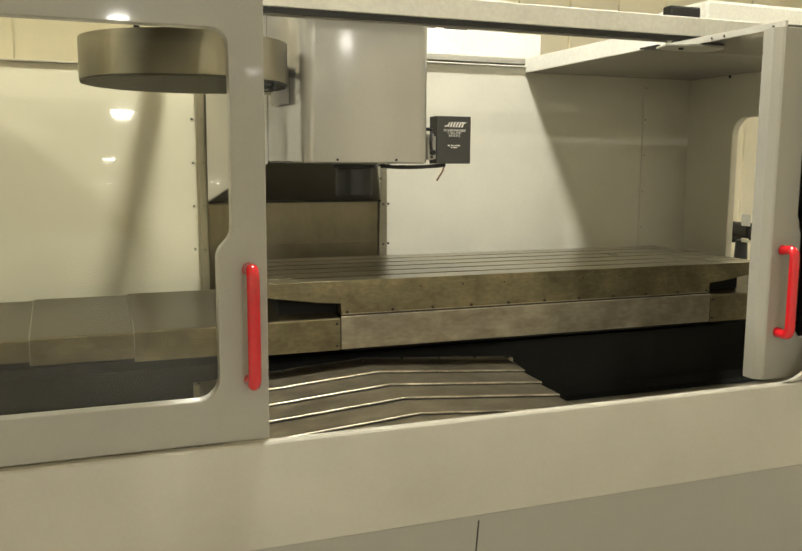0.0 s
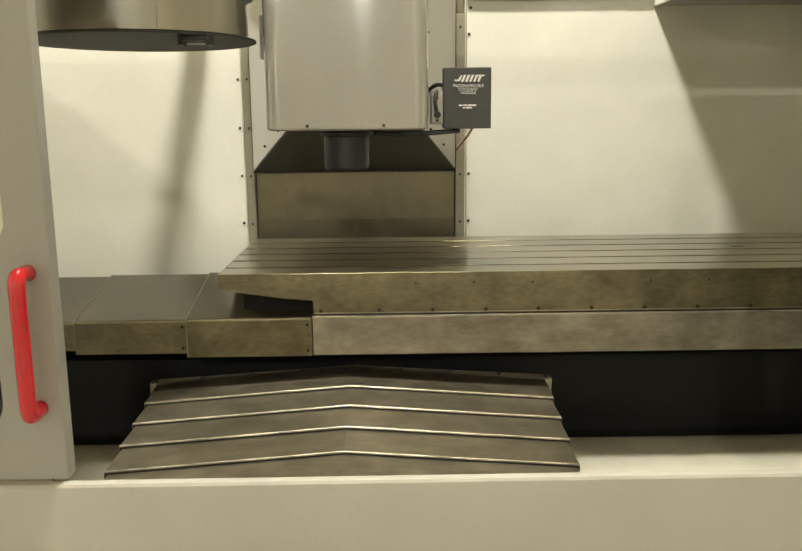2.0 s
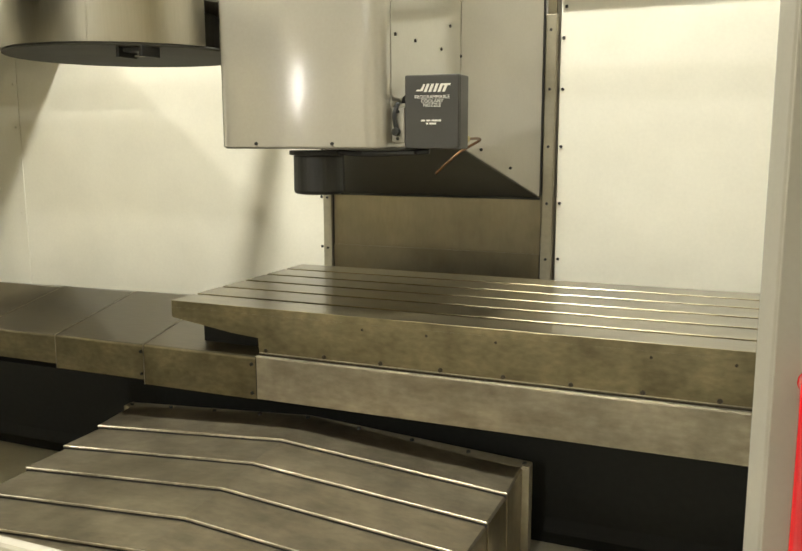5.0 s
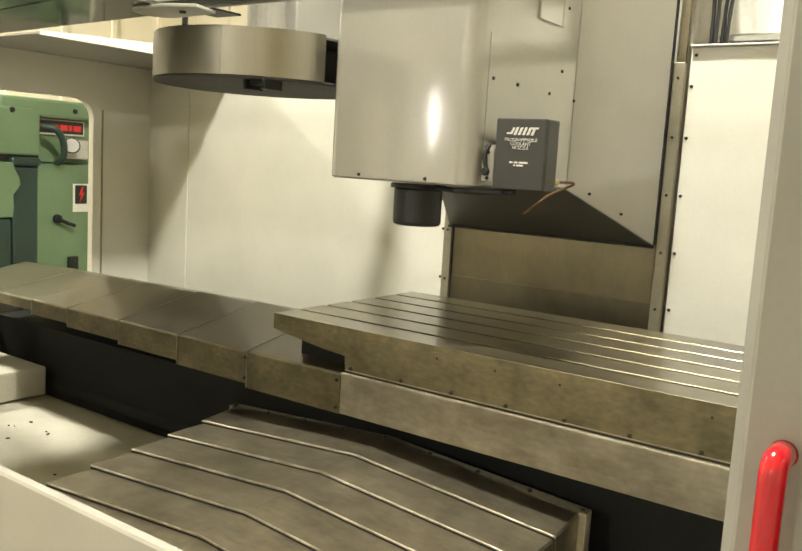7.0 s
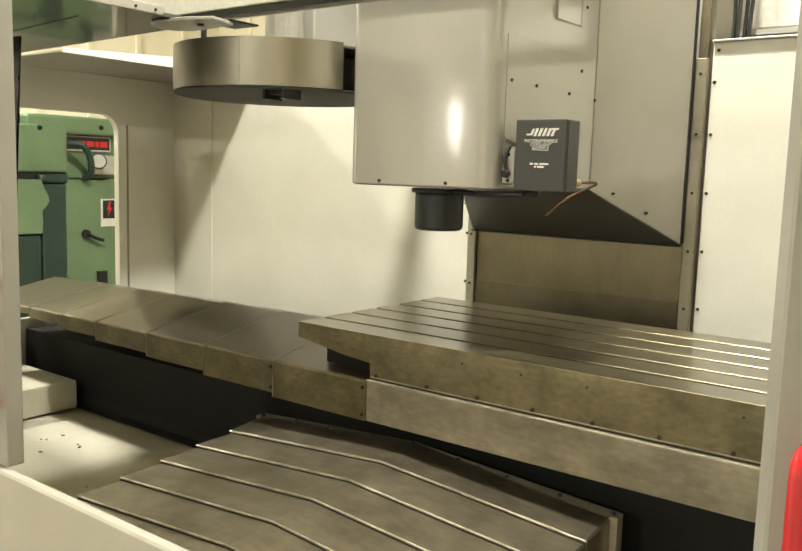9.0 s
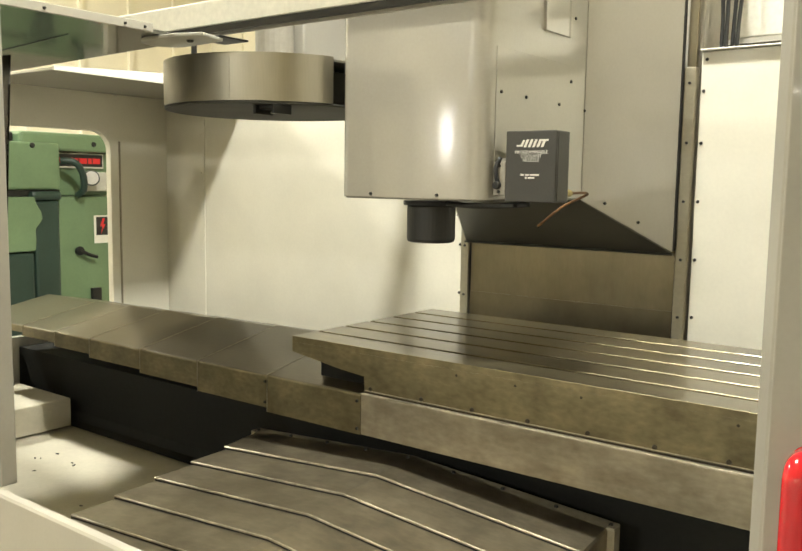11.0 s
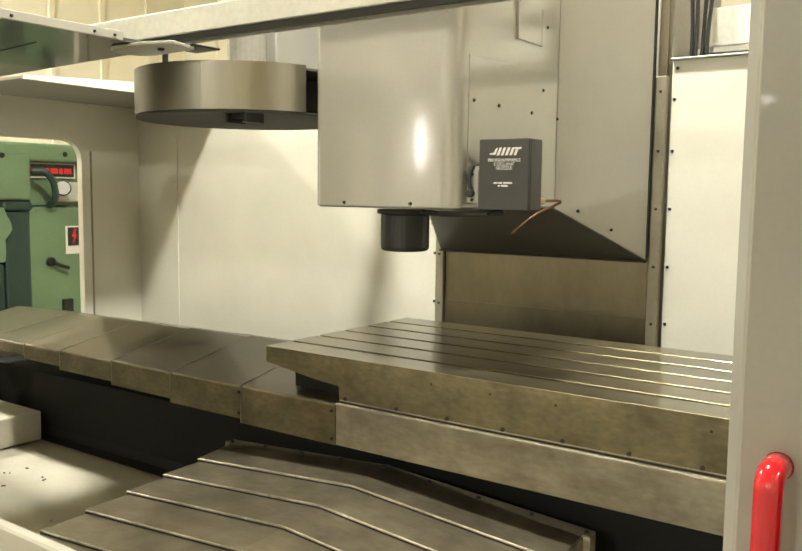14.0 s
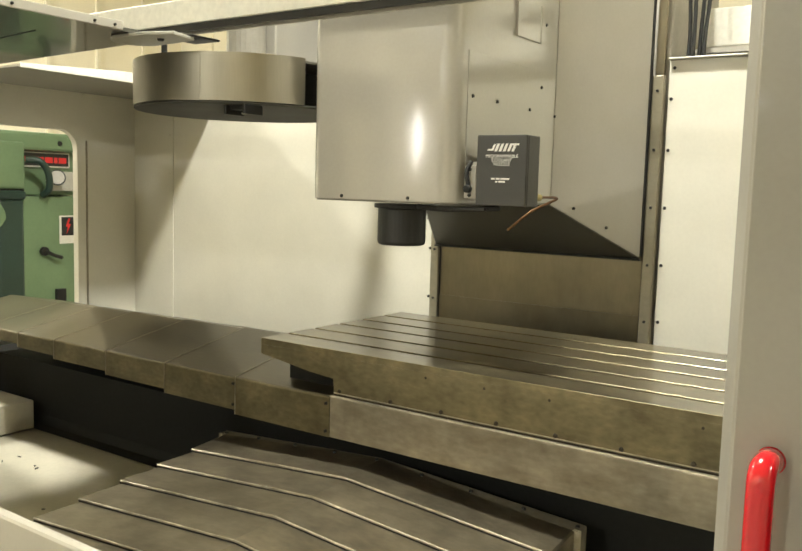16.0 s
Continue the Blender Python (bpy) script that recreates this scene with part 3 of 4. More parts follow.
wing(1, 0.238, 0.388)
wing(-1, -0.230, -0.418)
# Sloped underside, dark grey to carry the shade below the head.
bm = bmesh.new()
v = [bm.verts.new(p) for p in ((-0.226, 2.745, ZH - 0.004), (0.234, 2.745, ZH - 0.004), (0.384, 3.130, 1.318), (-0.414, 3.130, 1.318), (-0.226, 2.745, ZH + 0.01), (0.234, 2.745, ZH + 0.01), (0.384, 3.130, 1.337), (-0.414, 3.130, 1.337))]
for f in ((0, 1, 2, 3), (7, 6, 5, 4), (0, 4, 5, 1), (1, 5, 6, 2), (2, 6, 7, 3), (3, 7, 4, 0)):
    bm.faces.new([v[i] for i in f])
part("sloped_underside", bm, UNDER_PAINT, head, "sloped underside with its shade in the dark grey")
part("rear_lip", box(-0.418, 0.390, 3.122, 3.135, 1.310, 1.3175, 0.001), BOLT, head)
part("wing_edge", box(0.386, 0.3905, 3.133, 3.152, 1.325, 2.42), RUBBER, head)
part("wing_edge", box(-0.4205, -0.4165, 3.133, 3.152, 1.325, 2.42), RUBBER, head)
nose = part("spindle_nose", cylinder(0.067, 0.108, pose(-0.005, 2.30, ZH - 0.12), seg=40, bevel=0.010), BLACK, head, "black spindle nose", smooth=False)
part("nose_flange", cylinder(0.078, 0.012, pose(-0.005, 2.30, ZH - 0.018), seg=40, bevel=0.002), BLACK, nose)
part("spindle_bore", cylinder(0.035, 0.004, pose(-0.005, 2.30, ZH - 0.1215), seg=32), DARK, nose)

HEAD_DROP = -0.015     # the head stands a little lower on its ways
head.location.z += HEAD_DROP

# coolant nozzle unit
pc = thing("coolant_nozzle_box", (0.347, 2.24, 1.49), "charcoal plastic coolant nozzle box with white lettering", "nozzle box")
bm = box(0.281, 0.417, 2.203, 2.275, 1.492, 1.664, 0.003)
part("case", bm, BOX_GREY, pc)
part("case_seam", box(0.4168, 0.4176, 2.212, 2.2145, 1.494, 1.662), RUBBER, pc)
part("mounting_plate", box(0.243, 0.281, 2.232, 2.262, 1.505, 1.60, 0.002), PIPE_GREY, pc)
part("support_arm", box(0.16, 0.30, 2.215, 2.27, 1.478, 1.4855, 0.001), BLACK, pc)
part("knob_bracket", box(0.246, 0.279, 2.206, 2.2315, 1.508, 1.59, 0.002), GREY_BOX, pc)
for z in (1.516, 1.58):
    bolt(pc, (0.262, 2.206, z), "-y", 0.0045)
part("knob", cylinder(0.010, 0.016, pose(0.262, 2.204, 1.532, 90), seg=16, bevel=0.003), BOLT, pc)
part("supply_hose", tube(arc([(0.240, 2.30, 1.60), (0.252, 2.27, 1.612), (0.268, 2.26, 1.618), (0.283, 2.25, 1.615)]), 0.006, 10), RUBBER, pc, smooth=True)
part("supply_hose", tube(arc([(0.262, 2.21, 1.60), (0.256, 2.20, 1.575), (0.258, 2.20, 1.55), (0.264, 2.205, 1.53)]), 0.0055, 10), RUBBER, pc, smooth=True)
part("supply_hose", tube(arc([(0.08, 2.25, 1.482), (0.16, 2.235, 1.478), (0.24, 2.235, 1.480), (0.33, 2.24, 1.486)]), 0.007, 10), RUBBER, pc, smooth=True)
part("fitting", cylinder(0.009, 0.045, pose(0.40, 2.274, 1.515, -90), seg=16, bevel=0.002), BRASS, pc, "small brass fitting")
part("nozzle_pipe", tube(arc([(0.40, 2.31, 1.515), (0.40, 2.40, 1.516), (0.399, 2.425, 1.512), (0.39, 2.40, 1.502), (0.372, 2.345, 1.482), (0.355, 2.32, 1.462), (0.324, 2.299, 1.429)]), 0.0036, 10), COPPER, pc, "tarnished copper nozzle pipe", smooth=True)
part("logo", prism([(0.312, 1.630), (0.322, 1.630), (0.329, 1.642), (0.334, 1.642), (0.327, 1.626), (0.311, 1.626)], "y", 2.2018, 2.2026), WHITE_INK, pc, "plain white logo shape")
for k in range(5):
    x = 0.330 + k * 0.0115
    part("logo", prism([(x, 1.624), (x + 0.007, 1.624), (x + 0.015, 1.643), (x + 0.008, 1.643)], "y", 2.2018, 2.2026), WHITE_INK, pc)
part("logo", prism([(0.374, 1.6385), (0.396, 1.6385), (0.398, 1.643), (0.376, 1.643)], "y", 2.2014, 2.2017), WHITE_INK, pc)


def words(text, at, size, parent):
    """Flat white lettering on the box, facing the front."""
    cu = bpy.data.curves.new("lettering", "FONT")
    cu.body, cu.size, cu.align_x, cu.extrude = text, size, "CENTER", 0.0003
    tmp = new("lettering_source", cu)
    dg = bpy.context.evaluated_depsgraph_get()
    me = bpy.data.meshes.new_from_object(tmp.evaluated_get(dg))
    bpy.data.objects.remove(tmp)
    me.transform(pose(*at, 90))
    me.materials.clear()
    me.materials.append(WHITE_INK)
    ob = new("lettering", me)
    ob.parent = parent
    ob.matrix_parent_inverse = Matrix.Translation(-parent.matrix_basis.translation)


words("PROGRAMMABLE", (0.351, 2.2022, 1.609), 0.0115, pc)
words("COOLANT", (0.351, 2.2022, 1.5995), 0.0115, pc)
words("NOZZLE", (0.351, 2.2022, 1.590), 0.0115, pc)
for x0, x1, z in ((0.324, 0.334, 1.556), (0.337, 0.347, 1.556), (0.350, 0.374, 1.556), (0.336, 0.341, 1.549), (0.344, 0.362, 1.549)):
    part("illegible_line", box(x0, x1, 2.2019, 2.2026, z, z + 0.0042), WHITE_INK, pc)

pc.location.z += HEAD_DROP

# ---------------------------------------------------------------- tool carousel
cx, cy, cr = -0.596, 2.281, 0.335
car = thing("tool_carousel", (cx, cy, 1.70), "brushed steel tool carousel drum hanging beside the spindle head", "tool carousel")
bm = bmesh.new()
seg = 72
a0, a1 = radians(40), radians(344.5)


def shell_ring(r, z):
    return [bm.verts.new((cx + r * math.cos(a0 + (a1 - a0) * k / seg), cy + r * math.sin(a0 + (a1 - a0) * k / seg), z)) for k in range(seg + 1)]


ro0, ro1, ri1, ri0 = shell_ring(cr, 1.738), shell_ring(cr, 1.868), shell_ring(cr - 0.004, 1.868), shell_ring(cr - 0.004, 1.738)
for a, b in ((ro0, ro1), (ro1, ri1), (ri1, ri0), (ri0, ro0)):
    for k in range(seg):
        bm.faces.new((a[k], a[k + 1], b[k + 1], b[k]))
for k in (0, seg):
    bm.faces.new((ro0[k], ro1[k], ri1[k], ri0[k]))
drum = part("drum_shell", bm, BRUSHED, car, "brushed steel drum shell")
for f in drum.data.polygons:
    f.use_smooth = True
drum.data.set_sharp_from_angle(angle=radians(30))
ja = radians(293.5)
part("shell_joint", prism([(cx + (cr + dr) * math.cos(ja + da), cy + (cr + dr) * math.sin(ja + da)) for dr, da in ((0.0002, -0.007), (0.001, -0.004), (0.001, 0.004), (0.0002, 0.007))], "z", 1.74, 1.866), BRUSHED, car)
part("base_disc", cylinder(cr - 0.002, 0.008, pose(cx, cy, 1.7295), seg=72, bevel=0.003), CAROUSEL_BASE, car, "dark base disc")
part("tool_hub", cylinder(0.25, 0.10, pose(cx, cy, 1.74), seg=48), CAROUSEL_BASE, car)
part("top_disc", cylinder(cr - 0.006, 0.006, pose(cx, cy, 1.855), seg=72), UNDER_PAINT, car)
pk = part("tool_pocket", box(-0.420, -0.356, 2.045, 2.085, 1.716, 1.729, 0.003), BLACK, car, "black tool pocket opening")
for x in (-0.428, -0.356):
    part("pocket_finger", box(x, x + 0.010, 2.03, 2.10, 1.703, 1.729, 0.002), BOLT, pk)
part("pocket_bar", box(-0.418, -0.358, 2.088, 2.094, 1.708, 1.713, 0.001), EDGE, pk)
part("hanger_pin", cylinder(0.009, 0.08, pose(-0.76, 2.10, 1.862), seg=12), BOLT, car)
part("drive_shaft", cylinder(0.06, 0.25, pose(cx, cy, 1.862), seg=24), GREY_BOX, car)
part("carriage_arm", box(-0.605, -0.53, 2.665, 3.06, 2.0, 2.10, 0.006), GREY_BOX, car)
part("motor_box", box(-0.661, -0.525, 2.338, 2.602, 1.907, 2.163, 0.006), HEAD_PAINT, car)
mp_ = part("carriage_plate", box(-0.774, -0.40, 2.58, 2.66, 1.975, 2.2, 0.004), GUARD, car, "dark brown glossy cover plate")
part("limit_switch", cylinder(0.022, 0.05, pose(-0.70, 2.58, 2.065, 90), seg=16, bevel=0.004), BOLT, mp_)
part("plate_edge", box(-0.781, -0.7745, 2.572, 2.66, 1.972, 2.2, 0.002), BLACK, mp_)
part("plate_rail", box(-0.774, -0.40, 2.572, 2.5795, 1.972, 1.985, 0.002), GREY_BOX, mp_)

# cables beside the column
for i, (x, y) in enumerate(((0.470, 3.25), (0.487, 3.24), (0.503, 3.26), (0.520, 3.25))):
    solid("cable", tube(arc([(x, y, 1.90), (x + 0.004, y, 2.05), (x - 0.003 + 0.006 * i, y, 2.2), (x - 0.02 + 0.012 * i, y + 0.03, 2.5), (x - 0.03, y + 0.05, 2.75)]), 0.0065, 10), CABLE, "black cable running up beside the machine column", "cable", "", "column cables")

# ---------------------------------------------------------------- milling table
TABLE_X, TABLE_Y = 0.08, 0.016     # how far the table is driven along and back
tab = thing("milling_table", (0.6, 2.48, 0.945), "oily cast iron milling table with five T-slots", "milling table")
TX0, TX1, TY0, TY1, TZ = -0.457, 1.677, 2.120, 2.834, 1.070
body = prism([(TX0, TZ - 0.0182), (TX0, 1.024), (-0.268, 0.997), (-0.185, 0.990), (-0.182, 0.946), (1.412, 0.946), (1.415, 0.990), (1.49, 0.997), (TX1, 1.024), (TX1, TZ - 0.0182)], "y", TY0, TY1)
part("table_body", body, IRON_SIDE_LIT_FRONT, tab)
slots = [2.227 + 0.1235 * k for k in range(5)]
cuts = [TY0] + [y for s in slots for y in (s - 0.009, s + 0.009)] + [TY1]
for a, b in zip(cuts[::2], cuts[1::2]):
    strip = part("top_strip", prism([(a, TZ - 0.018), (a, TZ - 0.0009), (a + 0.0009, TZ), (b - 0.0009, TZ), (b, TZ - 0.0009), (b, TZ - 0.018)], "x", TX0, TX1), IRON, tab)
    strip.data.materials.append(IRON_SIDE_LIT_FRONT)
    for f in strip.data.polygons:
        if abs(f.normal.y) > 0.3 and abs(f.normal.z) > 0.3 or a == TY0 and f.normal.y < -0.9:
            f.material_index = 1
for x in (-0.162, 0.008, 0.164, 0.32, 0.474, 0.63, 0.786, 0.942, 1.098, 1.254, 1.40):
    bolt(tab, (x, TY0, 0.958), "-y", 0.006, 0.003, SCREW)
for x in (0.115, 0.284, 0.455, 0.8, 0.97):
    bolt(tab, (x, TY0, 1.038), "-y", 0.0035, 0.0005, SCREW)
part("slot_plug", box(1.2, 1.235, 2.518, 2.542, TZ + 0.0003, TZ + 0.003, 0.001), BOLT, tab)
sk = part("apron_skirt", box(-0.187, 1.415, 2.110, 2.119, 0.828, 0.941, 0.002), SKIRT_STEEL, tab, "stained steel skirt")
part("skirt_lip", box(-0.187, 1.415, 2.1075, 2.1195, 0.9415, 0.9445, 0.001), LIP, sk)
part("table_edge_line", box(-0.18, 1.41, 2.1172, 2.1199, 0.9515, 0.9528), LIP, tab)
part("oil_line", box(-0.18, 1.41, 2.1165, 2.1195, 0.9458, 0.9495), SCREW, tab, "dark oily line")
# Dark blocks added to stand for the shade below the overhanging ends.
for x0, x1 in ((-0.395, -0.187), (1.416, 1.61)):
    part("way_wiper", box(x0, x1, 2.175, 2.80, 0.93, 1.004, 0.003), DARK, tab, "dark block added for the shade below the overhanging end")
# Near-black fill standing in for the deep shade below the table.
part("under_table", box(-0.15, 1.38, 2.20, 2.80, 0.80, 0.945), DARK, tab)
tab.location += Vector((TABLE_X, TABLE_Y, 0))


def way_cover(name, start, direction, joints, label):
    """A telescoping sheet cover with a ridged roof: each section a little lower and smaller than the one before."""
    w = thing(name, (start, 2.45 + TABLE_Y, 0.85), label, "way cover", "table way covers")
    x = start
    for i, nxt in enumerate(joints):
        d = 0.0042 * i
        zf, zr, zb = 0.940 - 0.0032 * i, 1.012 - 0.005 * i, 0.826 + 0.011 * i
        y0, ym, y1 = 2.112 + d + TABLE_Y, 2.47 + TABLE_Y, 2.80 - d + TABLE_Y
        t = 0.003
        r = 0.006
        outline = [(y0, zb), (y0, zf - r), (y0 + 0.3 * r, zf - 0.25 * r), (y0 + 1.2 * r, zf + 0.1 * r), (ym, zr), (y1, zf), (y1, zb), (y1 - t, zb), (y1 - t, zf - t), (ym, zr - t), (y0 + t, zf - t - r), (y0 + t, zb)]
        a, b = sorted((x, nxt))
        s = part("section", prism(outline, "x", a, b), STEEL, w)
        s.data.materials.append(IRON_SIDE_LIT_FRONT)
        # front faces of the same sheet: their brighter light is put into the colour
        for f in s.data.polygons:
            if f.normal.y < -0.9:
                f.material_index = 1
        lipo = [(y0 - 0.002, zb), (y0 - 0.002, zf - r), (y0 - 0.001, zf + 0.0004), (ym, zr + 0.0006), (y1 + 0.002, zf + 0.0002), (y1 + 0.002, zb), (y1 + 0.0005, zb), (y1 - 0.001, zf - 0.0016), (ym, zr - 0.0016), (y0 + 0.001, zf - 0.0016 - r), (y0 - 0.0005, zb)]
        a, b = sorted((nxt, nxt - direction * 0.0018))
        part("end_lip", prism(lipo, "x", a, b), SKIRT_STEEL, s)
        if i < 2:
            for z in (zf - 0.02, zb + 0.016):
                bolt(s, (x + direction * 0.012, y0, z), "-y", 0.005)
        x = nxt
    return w


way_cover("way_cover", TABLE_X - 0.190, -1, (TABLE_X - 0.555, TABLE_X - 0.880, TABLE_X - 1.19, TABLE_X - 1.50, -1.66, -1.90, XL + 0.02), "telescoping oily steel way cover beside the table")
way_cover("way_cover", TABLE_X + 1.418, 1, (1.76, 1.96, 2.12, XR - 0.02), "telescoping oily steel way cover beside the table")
mb = thing("machine_base", (0.1, 2.8, 0.0), "dark painted cast machine base below the table", "machine base")
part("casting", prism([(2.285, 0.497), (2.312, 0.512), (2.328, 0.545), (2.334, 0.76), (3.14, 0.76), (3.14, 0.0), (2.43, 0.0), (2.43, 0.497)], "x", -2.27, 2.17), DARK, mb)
part("guide_rail", box(-1.7, 2.1, 2.46, 2.54, 0.762, 0.80, 0.004), DARK, mb)
part("guide_rail", box(-1.7, 2.1, 2.98, 3.06, 0.762, 0.80, 0.004), DARK, mb)

# ---------------------------------------------------------------- ridged chip cover in front of the table
CHIP_Y = 0.028     # it follows the table back
chip = thing("chip_cover", (0, 1.7, 0.5), "telescoping ridged steel chip cover in front of the table", "chip cover")
rib_y = [2.190, 2.034, 1.902, 1.772, 1.640, 1.510, 1.380, 1.338]
ridge = [0.764, 0.755, 0.743, 0.732, 0.719, 0.707, 0.696, 0.690]
side = [0.726, 0.711, 0.699, 0.688, 0.676, 0.665, 0.654, 0.649]
half = [0.604, 0.588, 0.584, 0.580, 0.576, 0.572, 0.568, 0.565]
for i in range(7):
    yb, yf = rib_y[i], rib_y[i + 1]
    xo = half[i + 1]
    t = 0.0025
    # the plate, from its rear edge to its front lip, sloping a little to the front
    step = 0.0095 if i else 0.0
    zr0, zs0 = ridge[i] - step, side[i] - step
    zr1, zs1 = ridge[i + 1], side[i + 1]
    bm = bmesh.new()
    rows_ = []
    for y, zr, zs in ((yb + (0.02 if i else 0), zr0, zs0), (yf, zr1, zs1)):
        rows_.append([bm.verts.new(p) for p in ((-xo, y, 0.497), (-xo, y, zs - 0.004), (-xo + 0.003, y, zs), (0.004, y, zr), (xo - 0.003, y, zs), (xo, y, zs - 0.004), (xo, y, 0.497))])
    for k in range(6):
        bm.faces.new((rows_[0][k], rows_[0][k + 1], rows_[1][k + 1], rows_[1][k]))
    bm.normal_update()
    bmesh.ops.solidify(bm, geom=bm.faces[:], thickness=t)
    pl = part("plate", bm, CHIP_STEEL, chip)
    # a narrow fold along the front edge, its highlight put into the brighter colour
    lip = bmesh.new()
    fr = [[lip.verts.new(p) for p in ((-xo - 0.001, y, zs1 + dz), (0.004, y, zr1 + dz), (xo + 0.001, y, zs1 + dz))] for y, dz in ((yf + 0.0025, 0.0001), (yf + 0.0015, 0.0014), (yf - 0.0022, 0.0014), (yf - 0.0034, 0.0004), (yf - 0.0034, -0.0030))]
    for a, b in zip(fr, fr[1:]):
        for k in range(2):
            lip.faces.new((a[k], a[k + 1], b[k + 1], b[k]))
    for k in range(2):
        lip.faces.new((fr[-1][k], fr[-1][k + 1], fr[0][k + 1], fr[0][k]))
    part("front_lip", lip, LIP, pl)
    # a dark strip drawn below the fold stands in for its shade
    lip_shade = bmesh.new()
    fr = [[lip_shade.verts.new(p) for p in ((-xo, y, zs1 + dz), (0.004, y, zr1 + dz), (xo, y, zs1 + dz))] for y, dz in ((yf - 0.0034, -0.0032), (yf - 0.0030, -0.0125), (yf + 0.004, -0.0125), (yf + 0.004, -0.0032))]
    for a, b in zip(fr, fr[1:] + fr[:1]):
        for k in range(2):
            lip_shade.faces.new((a[k], a[k + 1], b[k + 1], b[k]))
    part("wiper", lip_shade, RUBBER, pl, "dark strip added for the shade below the lip")


def rear_strip(x0, z0, x1, z1):
    """One half of the pale angle strip that holds the rear edge of the cover."""
    bm = bmesh.new()
    v = [bm.verts.new(p) for x, z in ((x0, z0), (x1, z1)) for p in ((x, 2.158, z - 0.004), (x, 2.159, z - 0.0015), (x, 2.194, z + 0.003), (x, 2.196, z + 0.001), (x, 2.196, z - 0.10), (x, 2.193, z - 0.10), (x, 2.192, z - 0.002))]
    for k in range(7):
        bm.faces.new((v[k], v[(k + 1) % 7], v[7 + (k + 1) % 7], v[7 + k]))
    bm.faces.new(v[:7])
    bm.faces.new(v[:6:-1])
    return part("rear_strip", bm, STRIP, chip, "pale steel strip with screws")


for sx in (-1, 1):
    st = rear_strip(0.004, 0.764, sx * 0.606, 0.726)
    for k in range(0 if sx > 0 else 1, 5):
        x = min(0.15 * k, 0.592)
        bolt(st, (sx * x, 2.176, 0.764 - 0.0629 * x + 0.0008), "+z", 0.006, 0.005)
    part("rear_upright", prism([(sx * 0.590, 0.50), (sx * 0.608, 0.50), (sx * 0.608, 0.728), (sx * 0.590, 0.729)], "y", 2.160, 2.192), STRIP, chip)
part("front_plate", prism([(-0.55, 0.497), (0.55, 0.497), (0.55, 0.645), (0.004, 0.686), (-0.55, 0.645)], "y", 1.332, 1.336), CHIP_STEEL, chip)
chip.location.y += CHIP_Y

# ---------------------------------------------------------------- the neighbouring machines
GX = -3.8
gm = thing("green_milling_machine", (GX - 0.3, 3.4, 0.0), "mint green milling machine standing beside the enclosure", "milling machine")
part("cabinet", box(GX - 0.7, GX, 3.46, 4.05, 0.0, 1.395, 0.012), GREEN, gm)
part("arm", box(GX - 0.9, GX + 0.04, 2.55, 3.46, 1.44, 1.74, 0.015), GREEN, gm)
part("arm_cap", box(GX - 0.9, GX + 0.02, 3.20, 3.88, 1.69, 1.81, 0.02), GREEN, gm)
part("arm_upper", box(GX - 0.8, GX - 0.06, 3.46, 3.95, 1.40, 1.69, 0.01), GREEN, gm)
part("ram_slide", box(GX - 0.6, GX - 0.02, 2.6, 3.18, 1.742, 1.80, 0.01), BOLT, gm)
part("slide_gap", box(GX - 0.8, GX + 0.02, 2.55, 3.46, 1.40, 1.4395), BOLT, gm)
part("column", box(GX - 0.5, GX + 0.055, 3.262, 3.44, 0.0, 1.371, 0.02), DARK_GREEN, gm)
part("column_head", box(GX - 0.4, GX + 0.07, 3.245, 3.452, 1.372, 1.43, 0.02), DARK_GREEN, gm)
part("knee", box(GX - 0.5, GX + 0.06, 2.6, 3.255, 0.0, 1.045, 0.02), DARK_GREEN, gm)
quill = [(2.7, 1.05), (3.255, 1.05), (3.262, 1.12), (3.258, 1.19), (3.285, 1.22), (3.308, 1.255), (3.300, 1.30), (3.270, 1.35), (3.255, 1.395), (2.7, 1.395)]
part("spindle_quill", prism(quill, "x", GX - 0.45, GX + 0.075, 0.008), GREEN, gm)
for y, z in ((3.27, 1.72), (3.72, 1.745)):
    bolt(gm, (GX + 0.04 if y < 3.46 else GX + 0.02, y, z), "+x", 0.018, 0.008)
part("conduit", tube(arc([(GX + 0.04, 3.46, 1.63), (GX + 0.09, 3.53, 1.62), (GX + 0.10, 3.58, 1.55), (GX + 0.08, 3.60, 1.45), (GX + 0.02, 3.59, 1.40)]), 0.022, 12), DARK_GREEN, gm, smooth=True)
sg = part("warning_sign", box(GX - 0.06, GX - 0.04, 3.462, 3.83, 1.585, 1.685, 0.002), SIGN_WHITE, gm, "black and red warning sign")
part("sign_field", box(GX - 0.0395, GX - 0.036, 3.475, 3.82, 1.595, 1.677), BLACK, sg)
for y0, y1 in ((3.50, 3.535), (3.545, 3.60), (3.61, 3.635), (3.645, 3.70), (3.71, 3.735), (3.745, 3.80)):
    part("sign_bar", box(GX - 0.0355, GX - 0.033, y0, y1, 1.615, 1.652), SIGN_RED, sg)
sg = part("warning_label", box(GX + 0.0005, GX + 0.003, 3.72, 3.835, 1.075, 1.265), SIGN_WHITE, gm, "small black and red warning label")
part("label_field", box(GX + 0.0032, GX + 0.005, 3.735, 3.825, 1.13, 1.255), BLACK, sg)
part("label_bolt_mark", prism([(3.785, 1.245), (3.765, 1.19), (3.782, 1.19), (3.77, 1.14), (3.805, 1.205), (3.788, 1.205), (3.80, 1.245)], "x", GX + 0.0052, GX + 0.0065), SIGN_RED, sg)
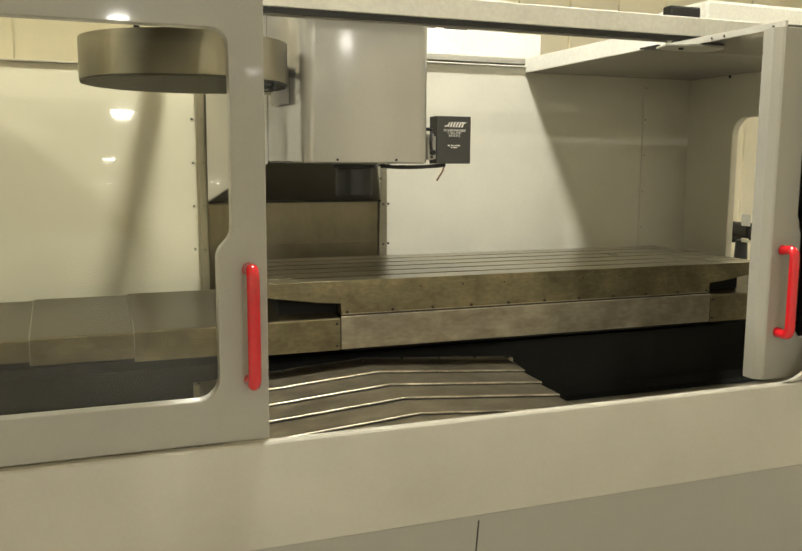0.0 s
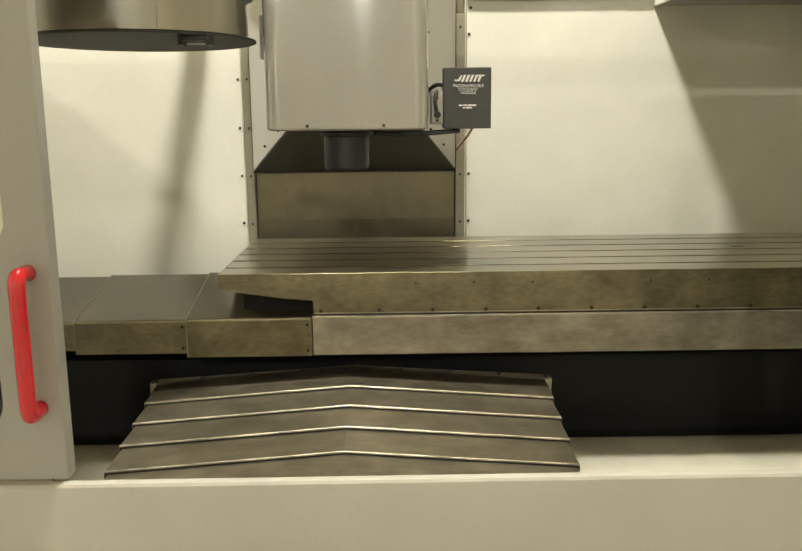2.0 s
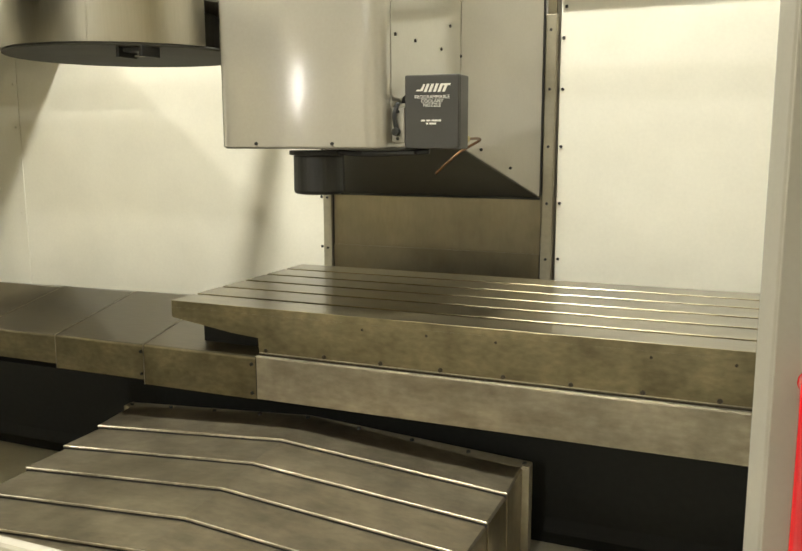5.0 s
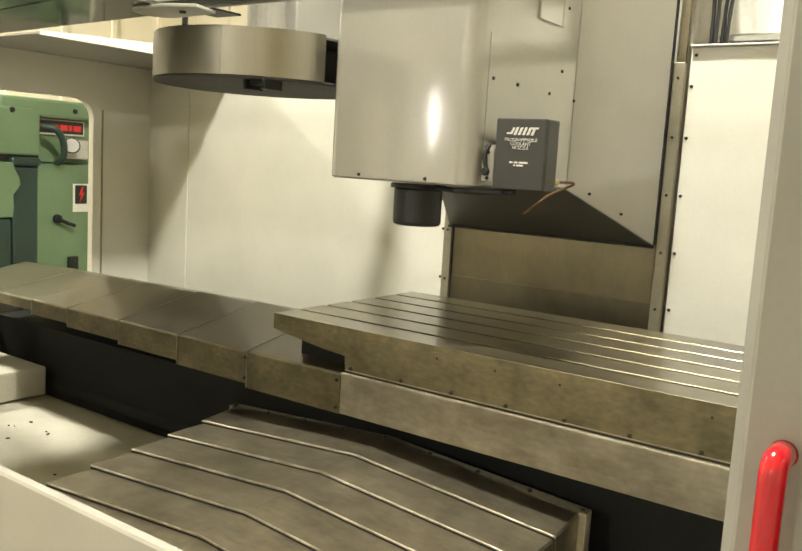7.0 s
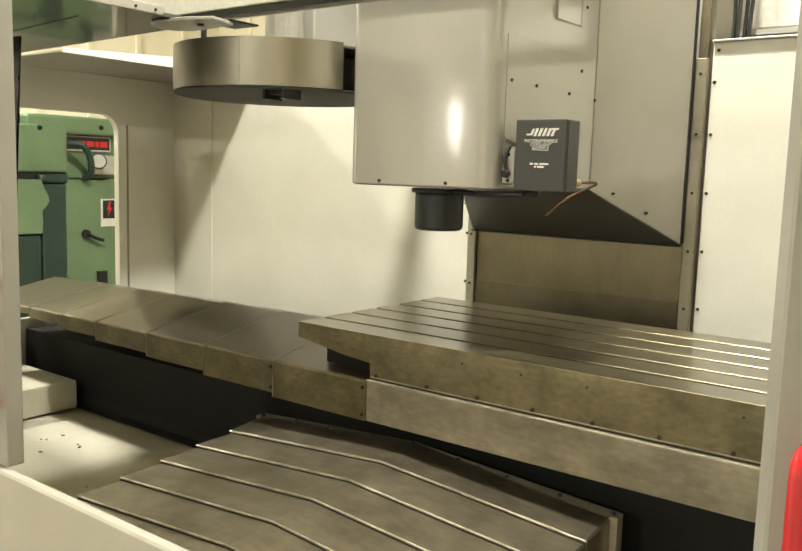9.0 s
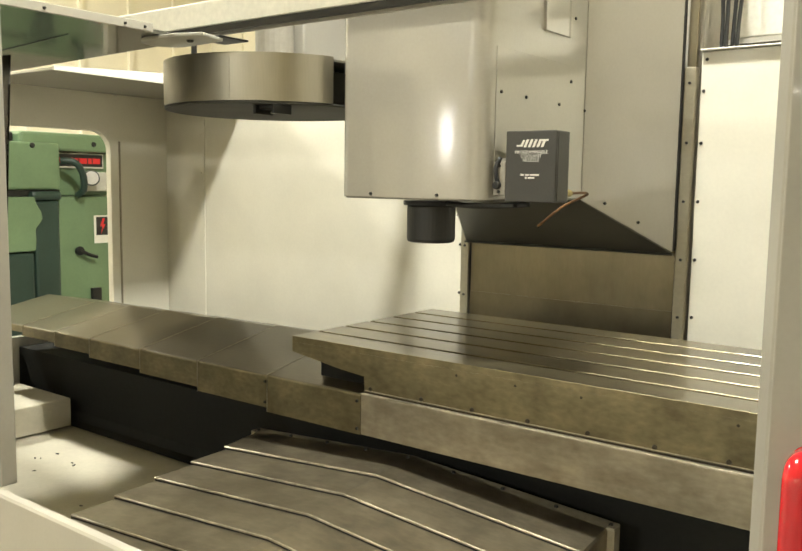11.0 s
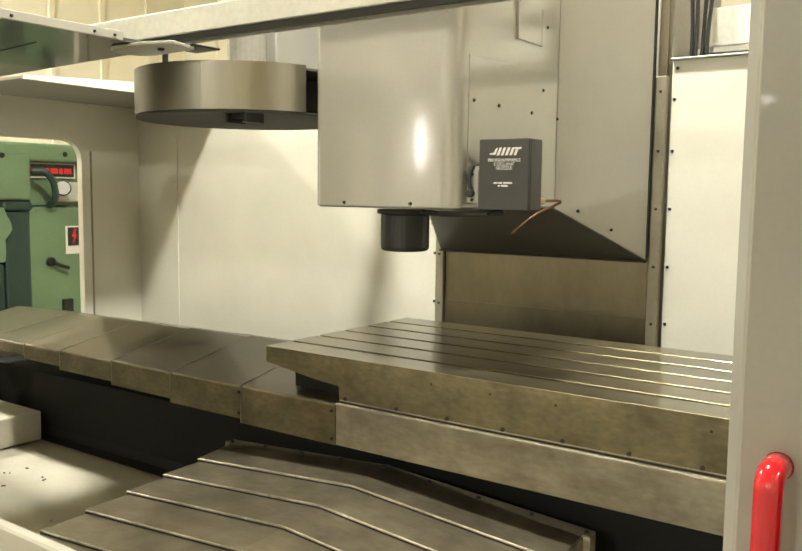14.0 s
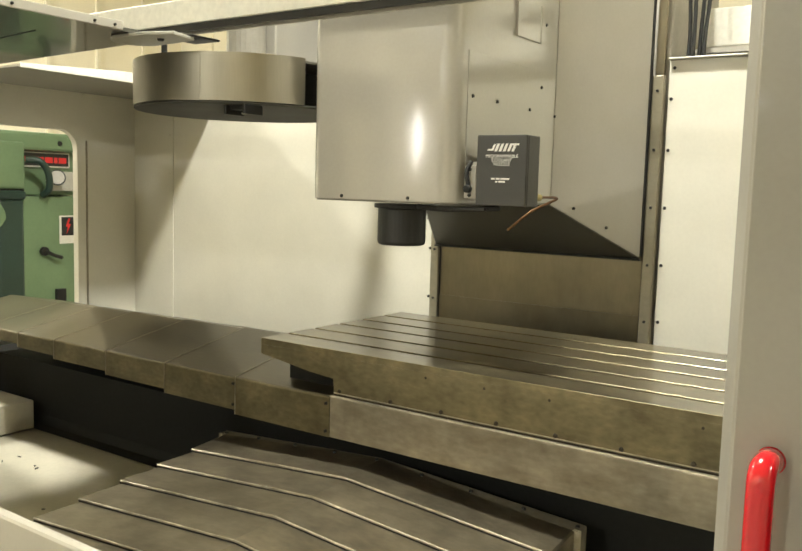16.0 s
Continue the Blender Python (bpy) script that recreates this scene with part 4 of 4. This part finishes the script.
sw = part("switch_knob", cylinder(0.03, 0.03, pose(GX, 3.60, 1.03, 0, 90), seg=16, bevel=0.005), BOLT, gm)
part("switch_lever", tube([(GX + 0.03, 3.60, 1.03), (GX + 0.045, 3.66, 1.0), (GX + 0.045, 3.71, 0.985)], 0.012, 8), BOLT, sw)
part("socket", box(GX + 0.0005, GX + 0.03, 3.68, 3.75, 0.66, 0.77, 0.004), BOLT, gm)
wl_ = part("work_light", cylinder(0.035, 0.09, pose(GX + 0.01, 3.70, 1.50, 30, 75), r2=0.055, seg=20, bevel=0.004), BOLT, gm, "dark work light hood")
part("lens", cylinder(0.045, 0.004, pose(GX + 0.01, 3.70, 1.50, 30, 75) @ Matrix.Translation((0, 0, 0.091)), seg=20), GREY_BOX, wl_)
part("junction_box", box(GX - 0.06, GX - 0.005, 3.66, 3.84, 1.43, 1.56, 0.008), PIPE_GREY, gm)

RX = 3.4
gr = thing("pedestal_grinder", (RX, 4.0, 0.0), "grey pedestal grinder beside the machine", "grinder")
part("motor", cylinder(0.055, 0.16, pose(RX, 4.08, 1.02, 90), seg=24, bevel=0.01), BLACK, gr)
for y in (3.885, 4.12):
    g_ = part("wheel_guard", cylinder(0.075, 0.04, pose(RX, y, 1.0, 90), seg=24, bevel=0.006), BOLT, gr)
    part("wheel_cap", cylinder(0.03, 0.006, pose(RX, y - 0.04, 1.0, 90), seg=16, bevel=0.002), EDGE, g_)
    part("eye_shield", box(RX - 0.11, RX - 0.104, y - 0.05, y + 0.03, 1.06, 1.14, 0.002), PIPE_GREY, g_)
    part("tool_rest", box(RX - 0.12, RX - 0.06, y - 0.05, y + 0.01, 0.95, 0.962, 0.002), EDGE, gr)
part("pedestal", cylinder(0.085, 0.95, pose(RX, 4.02, 0.0), r2=0.04, seg=20, bevel=0.006), BOLT, gr)
part("foot_plate", box(RX - 0.16, RX + 0.16, 3.86, 4.18, 0.0, 0.02, 0.005), BOLT, gr)
wb = thing("bench", (4.0, 4.2, 0.0), "pale workbench standing along the workshop wall", "bench")
part("bench_top", box(3.7, 5.2, 3.2, 5.2, 0.55, 0.62, 0.01), WHITE_BEAM, wb)
for x, y in ((3.75, 3.25), (5.15, 3.25), (3.75, 5.15), (5.15, 5.15)):
    part("leg", box(x - 0.03, x + 0.03, y - 0.03, y + 0.03, 0.0, 0.55), GREY_BOX, wb)
jb = thing("junction_box", (2.47, 3.62, 0.0), "dark junction box on a post behind the enclosure", "box")
part("case", box(2.36, 2.58, 3.58, 3.66, 2.28, 2.41, 0.012), BOLT, jb)
part("post", box(2.45, 2.49, 3.60, 3.64, 0.0, 2.279, 0.004), GREY_BOX, jb)
solid("wall_duct", box(2.66, 6.99, 3.62, 4.1, 2.20, 2.47, 0.02), WHITE_BEAM, "white painted duct running to the workshop wall", "duct")
solid("wall_box", box(6.8, 6.96, 6.2, 7.3, 1.1, 1.55, 0.01), WHITE_BEAM, "pale grey electrical box on the workshop wall", "box")
solid("wall_pipe", tube([(6.9, 2.0, 1.35), (6.9, 7.0, 1.35)], 0.03, 10), PIPE_GREY, "grey pipe running along the workshop wall", "pipe")

# loose chips on the pan
random.seed(4)
chips = bmesh.new()
for k in range(44):
    x, y = random.uniform(-1.75, -0.75), random.uniform(1.45, 2.05)
    if k > 36:
        x = random.uniform(0.7, 1.6)
    a = random.uniform(0, 180)
    q = bmesh.new()
    bmesh.ops.create_cube(q, size=1, matrix=pose(x, y, 0.4985, 0, 0, a) @ Matrix.Diagonal((random.uniform(0.006, 0.018), 0.003, 0.0035, 1)))
    merge(chips, q)
solid("metal_chips", chips, BOLT, "small dark metal chips scattered on the pan", "chips", "stuff")
